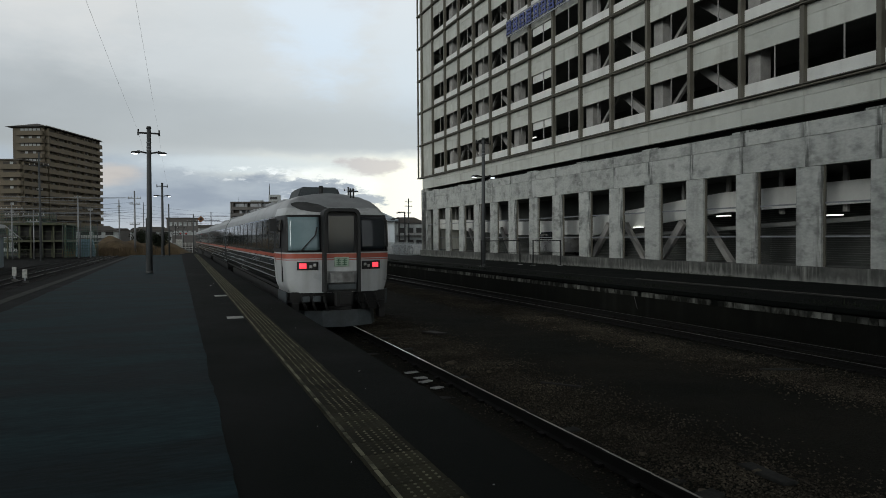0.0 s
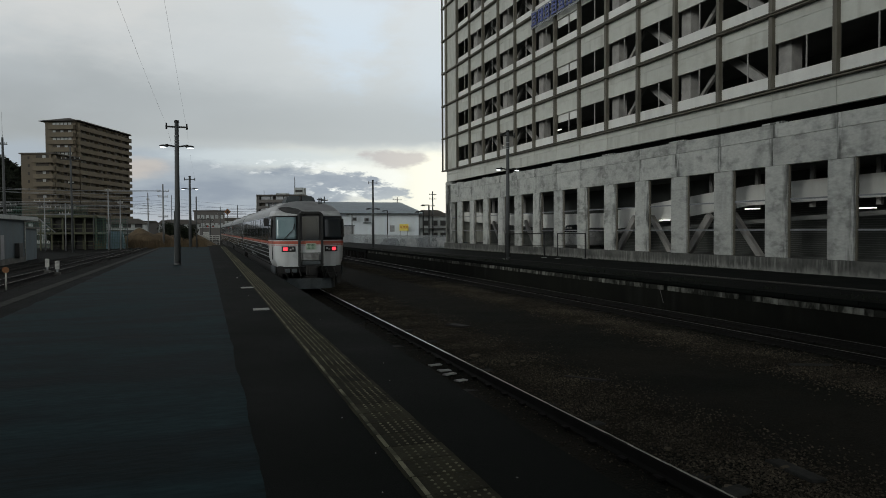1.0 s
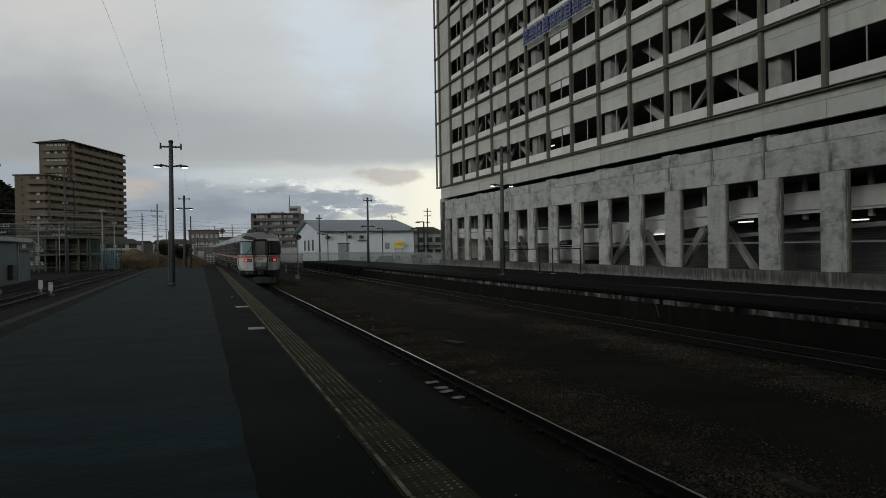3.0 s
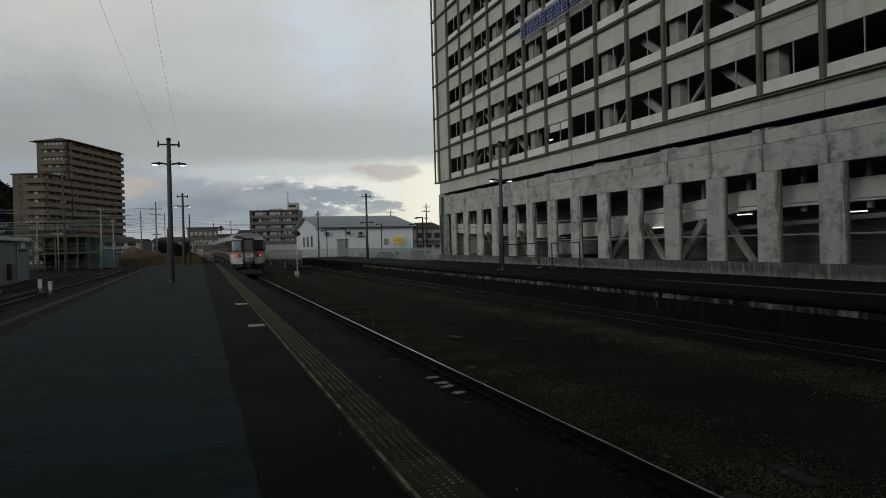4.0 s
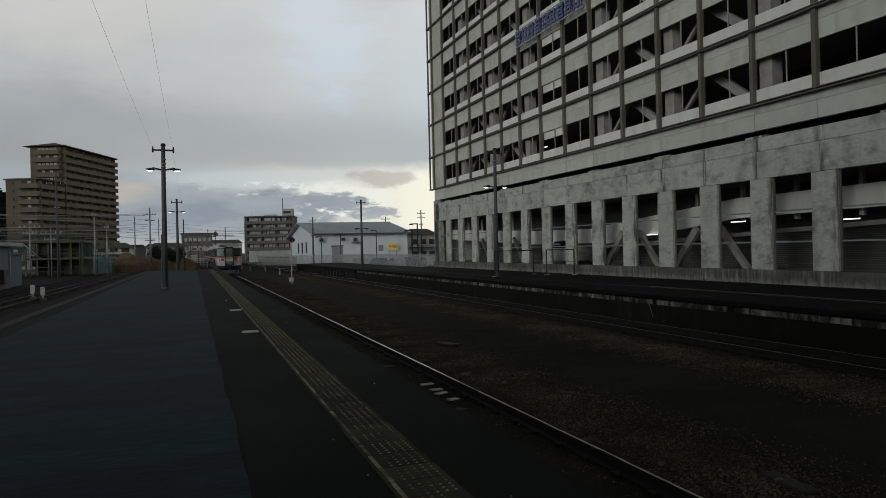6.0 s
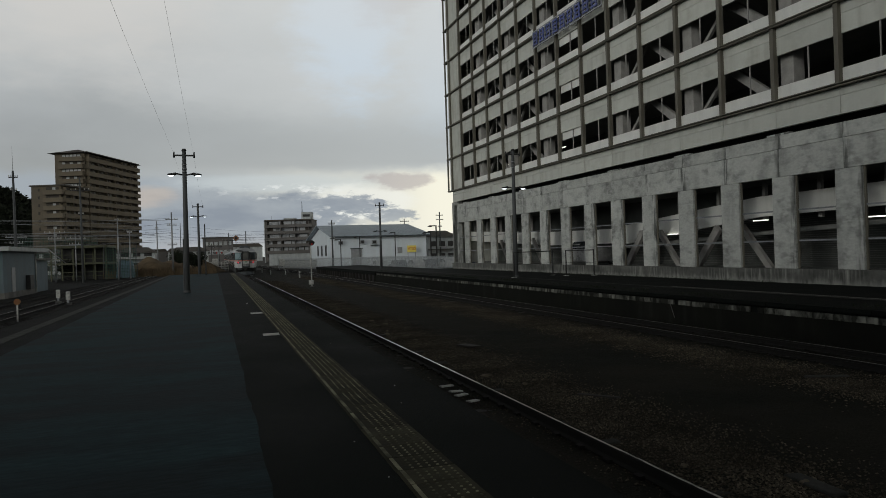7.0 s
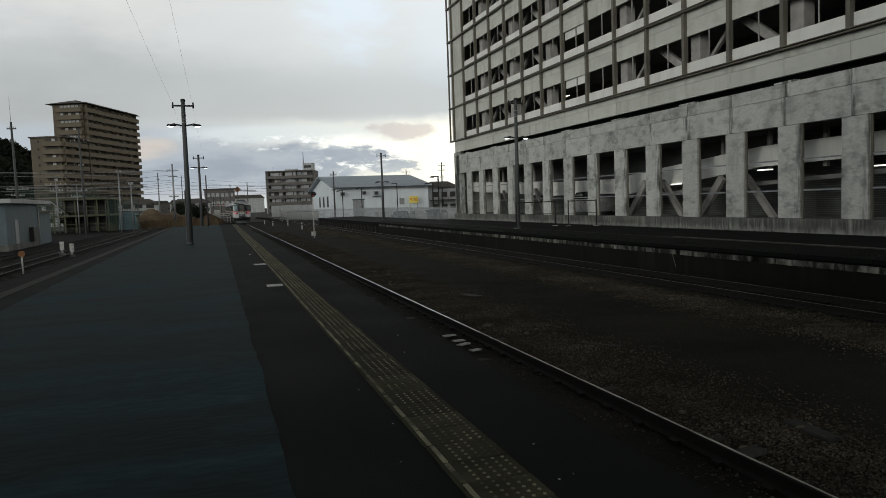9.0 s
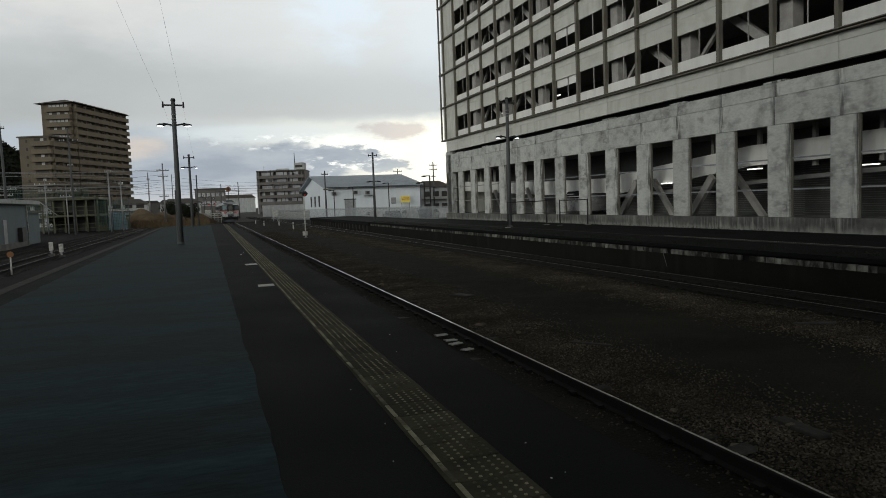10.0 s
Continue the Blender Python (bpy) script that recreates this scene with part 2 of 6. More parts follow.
M = dict(
    asphalt=mat("dark_asphalt", (0.0068, 0.0084, 0.0072), 0.9, 0, 0.8, 0.45, fine=90, fvar=0.35, bump=0.5, bdist=0.006, spec=0.08),
    resurfaced=mat("resurfaced_asphalt", (0.0172, 0.0375, 0.0432), 0.72, 0, 0.9, 0.8, col2=(0.0052, 0.0128, 0.0158), fine=11, fvar=0.55, bump=0.5, bdist=0.008, spec=0.03, stretch=(0.55, 1.5, 1), span=(0.40, 0.60)),
    concrete=mat("platform_concrete", (0.16, 0.155, 0.145), 0.88, 0, 0.9, 0.5, fine=25, fvar=0.25, bump=0.4, spec=0.3),
    dirtywall=mat("platform_wall", (0.011, 0.0115, 0.0090), 0.9, 0, 0.9, 0.6, fine=22, fvar=0.3, bump=0.5, spec=0.1, streak=((0.045, 0.046, 0.041), 0.22, 3.0), clump=True),
    whiteblock=mat("stained_white_block", (0.165, 0.166, 0.148), 0.9, 0, 2.4, 0.85, col2=(0.016, 0.0165, 0.0135), fine=14, fvar=0.4, bump=0.6, rnd=0.7, spec=0.15, stretch=(1, 1, 0.6), span=(0.46, 0.66)),
    ballast=mat("ballast", (0.0250, 0.0228, 0.0178), 0.95, 0, 0.35, 0.5, col2=(0.0112, 0.0118, 0.0094), fine=28, fvar=0.55, bump=1.0, bdist=0.03, spec=0.06),
    stones=mat("ballast_stones", (0.084, 0.072, 0.054), 0.93, 0, 0.9, 0.6, fine=20, fvar=0.35, bump=0.2, spec=0.1, island=1.3),
    earth=mat("dark_yard_earth", (0.0095, 0.0098, 0.0086), 0.95, 0, 0.25, 0.55, fine=12, fvar=0.45, bump=0.8, bdist=0.02, spec=0.1),
    ground=mat("far_ground", (0.06, 0.058, 0.05), 0.95, 0, 0.08, 0.5, fine=3, fvar=0.35, bump=0.4, bdist=0.05, spec=0.2),
    railtop=mat("polished_rail", (0.62, 0.60, 0.58), 0.28, 1.0, 2, 0.3, fine=40, fvar=0.1, bump=0.05, stretch=(4, 0.3, 4)),
    railside=mat("rusty_rail", (0.0095, 0.0085, 0.0075), 0.85, 0, 3, 0.4, fine=50, fvar=0.3, spec=0.25),
    sleeper=mat("sleeper", (0.022, 0.019, 0.017), 0.9, 0, 2, 0.5, fine=25, fvar=0.3, rnd=0.5),
    tactile=mat("worn_yellow_tile", (0.053, 0.050, 0.033), 0.9, 0, 2.5, 0.6, fine=60, fvar=0.3, bump=0.3, rnd=0.5, spec=0.08),
    tactdot=mat("worn_tile_stud", (0.215, 0.208, 0.142), 0.85, 0, 3, 0.75, fine=60, fvar=0.3, bump=0.2, rnd=0.3, spec=0.1, span=(0.38, 0.58)),
    whitepaint=mat("worn_white_paint", (0.50, 0.50, 0.47), 0.8, 0, 6, 0.5, fine=60, fvar=0.3),
    bconcrete=mat("weathered_concrete", (0.425, 0.434, 0.410), 0.86, 0, 1.7, 0.35, col2=(0.245, 0.255, 0.242), fine=9, fvar=0.26, bump=0.4, rnd=0.16, stretch=(1.3, 0.75, 1.5), span=(0.28, 0.50), streak=((0.085, 0.088, 0.082), 0.5, 1.5), clump=True, drip=(2.745, 0.30, (0.045, 0.047, 0.043), 0.85)),
    oldstone=mat("dusty_old_concrete", (0.050, 0.050, 0.046), 0.92, 0, 3.0, 0.7, fine=30, fvar=0.35, bump=0.6, spec=0.15, span=(0.3, 0.6)),
    plinth=mat("streaked_plinth", (0.105, 0.106, 0.097), 0.9, 0, 0.9, 0.5, col2=(0.042, 0.043, 0.039), fine=8, fvar=0.3, bump=0.4, span=(0.38, 0.62), streak=((0.42, 0.42, 0.39), 0.6, 7.0), clump=True, tide=(-0.04, 0.6, (0.22, 0.222, 0.205), 0.85)),
    panel=mat("pale_facade_panel", (0.528, 0.538, 0.49), 0.6, 0, 0.8, 0.12, fine=12, fvar=0.06, bump=0.08, rnd=0.12, streak=((0.24, 0.225, 0.19), 0.6, 2.0), clump=True, drip=(2.745, 0.22, (0.20, 0.175, 0.13), 0.30)),
    parapet=mat("white_parapet_panel", (0.72, 0.72, 0.685), 0.55, 0, 0.8, 0.12, fine=12, fvar=0.06, bump=0.08, rnd=0.10, streak=((0.38, 0.37, 0.35), 0.3, 1.5)),
    mullion=mat("olive_grey_steel", (0.135, 0.125, 0.098), 0.65, 0, 1.5, 0.3, fine=20, fvar=0.12, streak=((0.07, 0.06, 0.05), 0.5, 3.0)),
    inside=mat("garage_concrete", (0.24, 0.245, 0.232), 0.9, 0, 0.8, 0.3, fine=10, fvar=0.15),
    # darker copy of the garage concrete, with interior gloom in its colour
    gloom=mat("garage_gloom_wall", (0.12, 0.128, 0.118), 0.95, 0, 0.8, 0.3, fine=10, fvar=0.15),
    brace=mat("painted_brace", (0.36, 0.35, 0.33), 0.7, 0, 2, 0.3, fine=20, fvar=0.12),
    black=mat("black_metal", (0.018, 0.018, 0.018), 0.6, 0, 3, 0.3, fine=40, fvar=0.2),
    rubber=mat("black_rubber", (0.012, 0.012, 0.012), 0.8, 0, 3, 0.3, fine=40, fvar=0.2),
    dullrail=mat("dull_rail", (0.24, 0.225, 0.21), 0.45, 0.8, 2, 0.4, fine=40, fvar=0.2, bump=0.05, stretch=(4, 0.3, 4)),
    wirec=mat("grey_wire", (0.45, 0.45, 0.45), 0.6),
    pole=mat("grey_concrete_pole", (0.075, 0.080, 0.082), 0.75, 0, 2.0, 0.35, fine=30, fvar=0.2, bump=0.2, stretch=(1, 1, 0.3)),
    steel=mat("galvanised_steel", (0.30, 0.31, 0.32), 0.5, 0.5, 2.0, 0.3, fine=30, fvar=0.15),
    white=mat("white_train_paint", (0.52, 0.535, 0.54), 0.35, 0, 1.2, 0.15, fine=14, fvar=0.06, bump=0.02, streak=((0.20, 0.19, 0.175), 0.45, 3.0)),
    soot=mat("soot_on_dome", (0.085, 0.086, 0.086), 0.7, 0, 3.0, 0.8, col2=(0.018, 0.018, 0.018), fine=20, fvar=0.3, span=(0.35, 0.75)),
    sootywhite=mat("soot_stained_white_paint", (0.27, 0.275, 0.27), 0.5, 0, 2.2, 0.6, col2=(0.05, 0.048, 0.044), fine=14, fvar=0.2, streak=((0.04, 0.038, 0.035), 0.7, 5.0), span=(0.30, 0.60)),
    stainless=mat("brushed_stainless", (0.40, 0.405, 0.41), 0.22, 1.0, 1.5, 0.25, fine=40, fvar=0.08, bump=0.03, stretch=(1, 0.1, 6)),
    trainroof=mat("grey_train_roof", (0.38, 0.39, 0.40), 0.42, 0.3, 1.0, 0.3, fine=14, fvar=0.15, bump=0.05, streak=((0.14, 0.13, 0.12), 0.5, 2.0)),
    orange=mat("orange_band", (0.42, 0.095, 0.055), 0.4, 0, 2, 0.2, fine=14, fvar=0.06, bump=0.02),
    frame=mat("grey_gangway_frame", (0.018, 0.019, 0.019), 0.6, 0, 2, 0.4, fine=20, fvar=0.2),
    under=mat("sooty_underframe", (0.016, 0.0155, 0.015), 0.85, 0, 3, 0.5, fine=25, fvar=0.3),
    plow=mat("grey_blue_skirt", (0.062, 0.074, 0.080), 0.7, 0, 2, 0.5, fine=20, fvar=0.25),
    glass=glass("dark_glass"),
    # pale teal base: the sky's reflection put into the pane's colour
    cabglass_sky=glass("cab_glass_sky_tint", (0.20, 0.28, 0.30), 0.08),
    redlamp=glow("red_tail_lamp", (1.0, 0.07, 0.10), 0.95),
    clearlamp=mat("clear_lamp", (0.6, 0.6, 0.58), 0.15, 0.3, 3, 0.1, bump=0),
    signgreen=mat("pale_green_sign", (0.36, 0.46, 0.36), 0.5, 0, 3, 0.2),
    darkmark=mat("dark_lettering", (0.03, 0.10, 0.05), 0.6),
    lamp=glow("lit_lamp", (0.85, 0.93, 1.0), 2.2),
    tube=glow("lit_fluorescent_tube", (1.0, 0.97, 0.90), 1.3),
    redsignal=glow("red_signal", (1.0, 0.05, 0.04), 0.42),
    apt=mat("brown_apartment_wall", (0.112, 0.092, 0.064), 0.85, 0, 0.15, 0.25, fine=2, fvar=0.12),
    aptdark=mat("dark_brown_roof", (0.070, 0.061, 0.051), 0.8, 0, 0.3, 0.25, fine=2, fvar=0.15),
    aptbalc=mat("brown_balcony", (0.130, 0.107, 0.074), 0.85, 0, 0.3, 0.25, fine=2, fvar=0.1, rnd=0.1),
    # darker wall brown: balcony shade put into the colour, also slit windows
    aptrecess=mat("balcony_shade_and_slit_pane", (0.040, 0.032, 0.024), 0.8, 0, 0.5, 0.4, fine=2, fvar=0.2),
    # near-black for painted shade in slots and bays, and for window panes
    recess=mat("recess_shade_dark_pane", (0.02, 0.019, 0.018), 0.6, 0, 0.5, 0.4, fine=2, fvar=0.2),
    shedwall=mat("pale_corrugated_wall", (0.62, 0.67, 0.71), 0.7, 0, 0.3, 0.12, fine=3, fvar=0.07, bump=0.05, streak=((0.42, 0.43, 0.44), 0.25, 0.8)),
    shedroof=mat("grey_sheet_roof", (0.33, 0.38, 0.42), 0.6, 0, 0.4, 0.3, fine=4, fvar=0.15),
    b2wall=mat("grey_brown_block", (0.120, 0.112, 0.106), 0.85, 0, 0.3, 0.2, fine=3, fvar=0.1),
    hutwall=mat("blue_grey_hut_wall", (0.110, 0.146, 0.165), 0.8, 0, 0.8, 0.3, fine=8, fvar=0.12, streak=((0.09, 0.10, 0.10), 0.6, 1.0)),
    palewall=mat("pale_render", (0.40, 0.42, 0.42), 0.8, 0, 0.8, 0.25, fine=8, fvar=0.12, streak=((0.20, 0.20, 0.19), 0.5, 1.0)),
    fence=mat("pale_fence", (0.36, 0.385, 0.395), 0.6, 0.2, 2, 0.3, fine=8, fvar=0.12),
    yellow=mat("yellow_sign", (0.80, 0.66, 0.13), 0.5, 0, 2, 0.1),
    orangesign=mat("orange_sign", (0.17, 0.07, 0.02), 0.5, 0, 2, 0.1),
    redbrown=mat("red_lettering", (0.5, 0.10, 0.01), 0.5),
    blue=mat("blue_lettering", (0.06, 0.08, 0.24), 0.5, 0, 2, 0.3, rnd=0.3),
    lattice=mat("sign_lattice", (0.40, 0.42, 0.46), 0.5, 0.4),
    hill=mat("wooded_hill", (0.018, 0.022, 0.014), 0.95, 0, 0.1, 0.6, fine=0.6, fvar=0.5, bump=0.6, bdist=1.0, spec=0.1),
    drygrass=mat("dry_grass", (0.155, 0.115, 0.072), 0.95, 0, 0.6, 0.5, fine=6, fvar=0.4, bump=0.6, bdist=0.06, spec=0.1),
    shrub=mat("dark_shrub_leaves", (0.022, 0.028, 0.016), 0.9, 0, 1.5, 0.5, fine=8, fvar=0.4, spec=0.2),
    net=mat("green_netting", (0.05, 0.10, 0.08), 0.9, 0, 0.8, 0.4, fine=10, fvar=0.3),
    greensteel=mat("yellow_green_steel", (0.085, 0.09, 0.05), 0.7, 0, 1.5, 0.4, fine=15, fvar=0.2),
    tarp=mat("blue_grey_tarpaulin", (0.13, 0.20, 0.25), 0.7, 0, 0.6, 0.4, fine=4, fvar=0.2, bump=0.5, bdist=0.08),
    carbody=mat("pale_car_paint", (0.5, 0.5, 0.5), 0.3, 0.2, 1, 0.1, bump=0, rnd=0.5),
    cardark=mat("dark_car_paint", (0.03, 0.04, 0.06), 0.25, 0.2, 1, 0.1, bump=0),
)


# ---- mesh helpers ----
def quadbox(bm, x0, x1, y0, y1, z0, z1, m=None):
    """A box between two corners, turned and placed by m."""
    v = []
    for x, y, z in ((x0, y0, z0), (x1, y0, z0), (x1, y1, z0), (x0, y1, z0), (x0, y0, z1), (x1, y0, z1), (x1, y1, z1), (x0, y1, z1)):
        p = Vector((x, y, z))
        v.append(bm.verts.new(m @ p if m else p))
    for f in ((3, 2, 1, 0), (4, 5, 6, 7), (0, 1, 5, 4), (1, 2, 6, 5), (2, 3, 7, 6), (3, 0, 4, 7)):
        bm.faces.new([v[k] for k in f])
    return bm


def bbox(x0, x1, y0, y1, z0, z1, bevel=0.0):
    bm = bmesh.new()
    quadbox(bm, x0, x1, y0, y1, z0, z1)
    if bevel:
        bmesh.ops.bevel(bm, geom=list(bm.edges), offset=bevel, segments=2, affect="EDGES", profile=0.7)
    return bm


def rod(bm, a, b, r0, r1=None, n=8, caps=True):
    a, b = Vector(a), Vector(b)
    r1 = r0 if r1 is None else r1
    q = (b - a).to_track_quat("Z", "Y")
    rings = []
    for c, r in ((a, r0), (b, r1)):
        rings.append([bm.verts.new(c + q @ Vector((r * math.cos(2 * math.pi * k / n), r * math.sin(2 * math.pi * k / n), 0))) for k in range(n)])
    for k in range(n):
        f = bm.faces.new((rings[0][k], rings[0][(k + 1) % n], rings[1][(k + 1) % n], rings[1][k]))
        f.smooth = n > 6
    if caps:
        bm.faces.new(list(reversed(rings[0])))
        bm.faces.new(rings[1])
    return bm


def prism(outline, y0, y1, axis="y"):
    """A closed outline of (u, v) pairs drawn out from y0 to y1 along an axis."""
    bm = bmesh.new()
    rings = []
    for y in (y0, y1):
        rings.append([bm.verts.new((u, y, v) if axis == "y" else (y, u, v) if axis == "x" else (u, v, y)) for u, v in outline])
    n = len(outline)
    for k in range(n):
        bm.faces.new((rings[0][k], rings[0][(k + 1) % n], rings[1][(k + 1) % n], rings[1][k]))
    bm.faces.new(list(reversed(rings[0])))
    bm.faces.new(rings[1])
    bmesh.ops.recalc_face_normals(bm, faces=list(bm.faces))
    return bm


def mesh_of(name, bm, material):
    me = bpy.data.meshes.new(name)
    bm.normal_update()
    bm.to_mesh(me)
    bm.free()
    me.materials.append(material)
    return me


def part(name, bm, material, parent, label=""):
    ob = new(name, mesh_of(name, bm, material))
    ob.parent = parent
    return tagged(ob, label)


def piece(name, me, parent, m=None):
    """One of many alike pieces, on shared mesh data."""
    ob = new(name, me)
    ob.parent = parent
    if m is not None:
        ob.matrix_basis = m
    return ob


def thing(name, label, category, m=None, group="", kind=""):
    ob = new(name)
    if m is not None:
        ob.matrix_basis = m
    return tagged(ob, label, category, group, kind)


def single(name, bm, material, label, category, m=None, group="", kind=""):
    ob = new(name, mesh_of(name, bm, material))
    if m is not None:
        ob.matrix_basis = m
    return tagged(ob, label, category, group, kind)


SKEW = 0.007                     # the platform and its track lean this much to the right of the garage
ALONG = pose(0, 0, 0, 0, 0, -math.degrees(math.atan(SKEW)))
RAIL = -0.85                     # top of the rails
BED = -1.02                      # top of the ballast
TRACK = 3.80                     # middle of the train's track


# ---- ground, platforms and tracks ----
def sheet(x0, x1, y0, y1, nx, ny, z, amp, freq, name, material, label):
    bm = bmesh.new()
    grid = []
    for j in range(ny + 1):
        row = []
        for i in range(nx + 1):
            x, y = x0 + (x1 - x0) * i / nx, y0 + (y1 - y0) * j / ny
            row.append(bm.verts.new((x, y, z + amp * (noise.noise((x * freq, y * freq, 3)) + 0.5 * noise.noise((x * freq * 3, y * freq * 3, 7))))))
        grid.append(row)
    for j in range(ny):
        for i in range(nx):
            bm.faces.new((grid[j][i], grid[j][i + 1], grid[j + 1][i + 1], grid[j + 1][i])).smooth = True
    return single(name, bm, material, label, "ground", kind="structure")


sheet(-2500, 2500, -600, 4400, 30, 30, -1.25, 0.0, 0.1, "ground", M["ground"], "dim level ground round the railway yard")
sheet(2.0, 14.0, -12, 130, 110, 900, BED + 0.005, 0.03, 0.9, "track_bed", M["ballast"], "dark brown ballast bed between the platforms")
sheet(-40, -3.7, -12, 130, 60, 240, BED - 0.06, 0.03, 0.5, "yard", M["earth"], "dark bare earth of the railway yard")
sheet(-3.9, 22.0, 66, 130, 60, 120, BED - 0.10, 0.03, 0.5, "yard_far", M["earth"], "dark bare earth past the platform's end")

# an unseen block, added to keep the low sun off the garage's near end
single("wall_station", bbox(-40, -25, -52, -15, BED - 0.3, 19.0, 0.05), M["b2wall"], "unseen plain grey block added to shade the garage's near end", "wall", kind="structure")

END = 70.0
platform = thing("platform", "long asphalt railway platform with dark edges and a resurfaced middle", "platform", kind="structure")
edge = lambda y: 2.27 + SKEW * y
bm = bmesh.new()
lo = [bm.verts.new(p) for p in ((-4.1, -14, BED - 0.3), (edge(-14), -14, BED - 0.3), (edge(END), END, BED - 0.3), (-3.6, END, BED - 0.3))]
hi = [bm.verts.new(p) for p in ((-4.1, -14, 0), (edge(-14), -14, 0), (edge(END), END, 0), (-3.6, END, 0))]
bm.faces.new(hi)
for k in range(4):
    bm.faces.new((lo[k], lo[(k + 1) % 4], hi[(k + 1) % 4], hi[k]))
part("slab", bm, M["asphalt"], platform, "very dark old asphalt")
# the paler resurfaced strip lies a little proud of the old asphalt
bm = bmesh.new()
ys = [-14 + 0.2 * k for k in range(420)]
left = [(-3.28 + 0.05 * noise.noise((y * 1.3, 0, 1)), y) for y in ys]
right = [(0.31 + SKEW * y + 0.02 * noise.noise((y * 0.7, 5, 1)) + 0.022 * noise.noise((y * 3.1, 9, 1)), y) for y in ys]
for k in range(len(ys) - 1):
    if ys[k + 1] > END - 0.5:
        break
    a = [(*left[k], 0.007), (*right[k], 0.007), (*right[k + 1], 0.007), (*left[k + 1], 0.007)]
    bm.faces.new([bm.verts.new(p) for p in a])
    for s in (left, right):
        bm.faces.new([bm.verts.new(p) for p in ((*s[k], -0.004), (*s[k + 1], -0.004), (*s[k + 1], 0.007), (*s[k], 0.007))])
bmesh.ops.remove_doubles(bm, verts=list(bm.verts), dist=0.001)
part("resurfaced_strip", bm, M["resurfaced"], platform, "blue-grey newer asphalt strip")
coping = mesh_of("coping_stone", bbox(-0.21, 0.06, 0.010, 0.990, -0.16, 0.006, 0.012), M["oldstone"])
for k in range(84):
    piece("coping_stone", coping, platform, pose(-3.93 + (0.5 * max(0, k - 14) / 70), -14 + k, 0.004))



def rail_mesh(length):
    prof = [(-0.062, -0.153), (0.062, -0.153), (0.062, -0.140), (0.012, -0.120), (0.009, -0.045), (0.032, -0.032), (0.0325, -0.006), (0.024, 0.0), (-0.024, 0.0), (-0.0325, -0.006), (-0.032, -0.032), (-0.009, -0.045), (-0.012, -0.120), (-0.062, -0.140)]
    return prism(prof, 0, length)


def track(name, label, m, length, shine, near):
    t = thing(name, label, "railway track", m, kind="structure")
    for s in (-0.5335, 0.5335):
        r = part("rail", rail_mesh(length), M["railside"], t, "rust-brown steel rail")
        r.matrix_basis = pose(s, 0, 0)
        top = part("rail_head", bbox(-0.015, 0.015, 0, length, 0.0, 0.003), M[shine], r, "bright worn running surface")
    sl = mesh_of("sleeper", bbox(-1.0, 1.0, -0.11, 0.11, -0.32, -0.178, 0.015), M["sleeper"])
    clip = bmesh.new()
    for s in (-0.5335, 0.5335):
        for d in (-0.10, 0.10):
            quadbox(clip, s + d - 0.035, s + d + 0.035, -0.06, 0.06, -0.151, -0.118)
    clip = mesh_of("rail_clip", clip, M["railside"])
    for k in range(near):
        piece("sleeper", sl, t, pose(0, 0.3 + 0.62 * k, 0, 0, 0, random.uniform(-0.4, 0.4)))
        if k < 60:
            piece("rail_clip", clip, t, pose(0, 0.3 + 0.62 * k, 0))
    if shine == "railtop":  # some ends show pale above the stones
        endm = mesh_of("sleeper_end", bbox(0.66, 1.02, -0.085, 0.085, -0.20, -0.155, 0.02), M["oldstone"])
        for k in (24, 25, 27, 28, 29, 31, 32, 35, 37, 38, 42, 45, 46, 51):
            piece("sleeper_end", endm, t, pose(0.01 * (k % 3), 0.3 + 0.62 * k, 0.004 * (k % 4), 0, 2 * (k % 3) - 2, 3 * (k % 4) - 4))
    bm = bmesh.new()
    k = near
    while 0.3 + 0.62 * k < length:
        quadbox(bm, -1, 1, 0.19 + 0.62 * k, 0.41 + 0.62 * k, -0.30, -0.150)
        k += 1
    tagged(part("far_sleepers", bm, M["sleeper"], t), kind="stuff")
    return t


track("track", "single railway track with one bright worn rail beside the platform", ALONG @ pose(TRACK, -12, RAIL), 240, "railtop", 140)
track("track", "rusty little-used railway track beside the far platform", pose(12.08, -12, RAIL), 200, "dullrail", 140)
track("track", "rusty siding track beyond the platform's other side", pose(-9.6, -12, RAIL - 0.03, 0, 0, -0.7), 180, "dullrail", 140)
track("track", "rusty siding track crossing the yard", pose(-13.4, -10, RAIL - 0.03, 0, 0, -1.5), 170, "railside", 120)


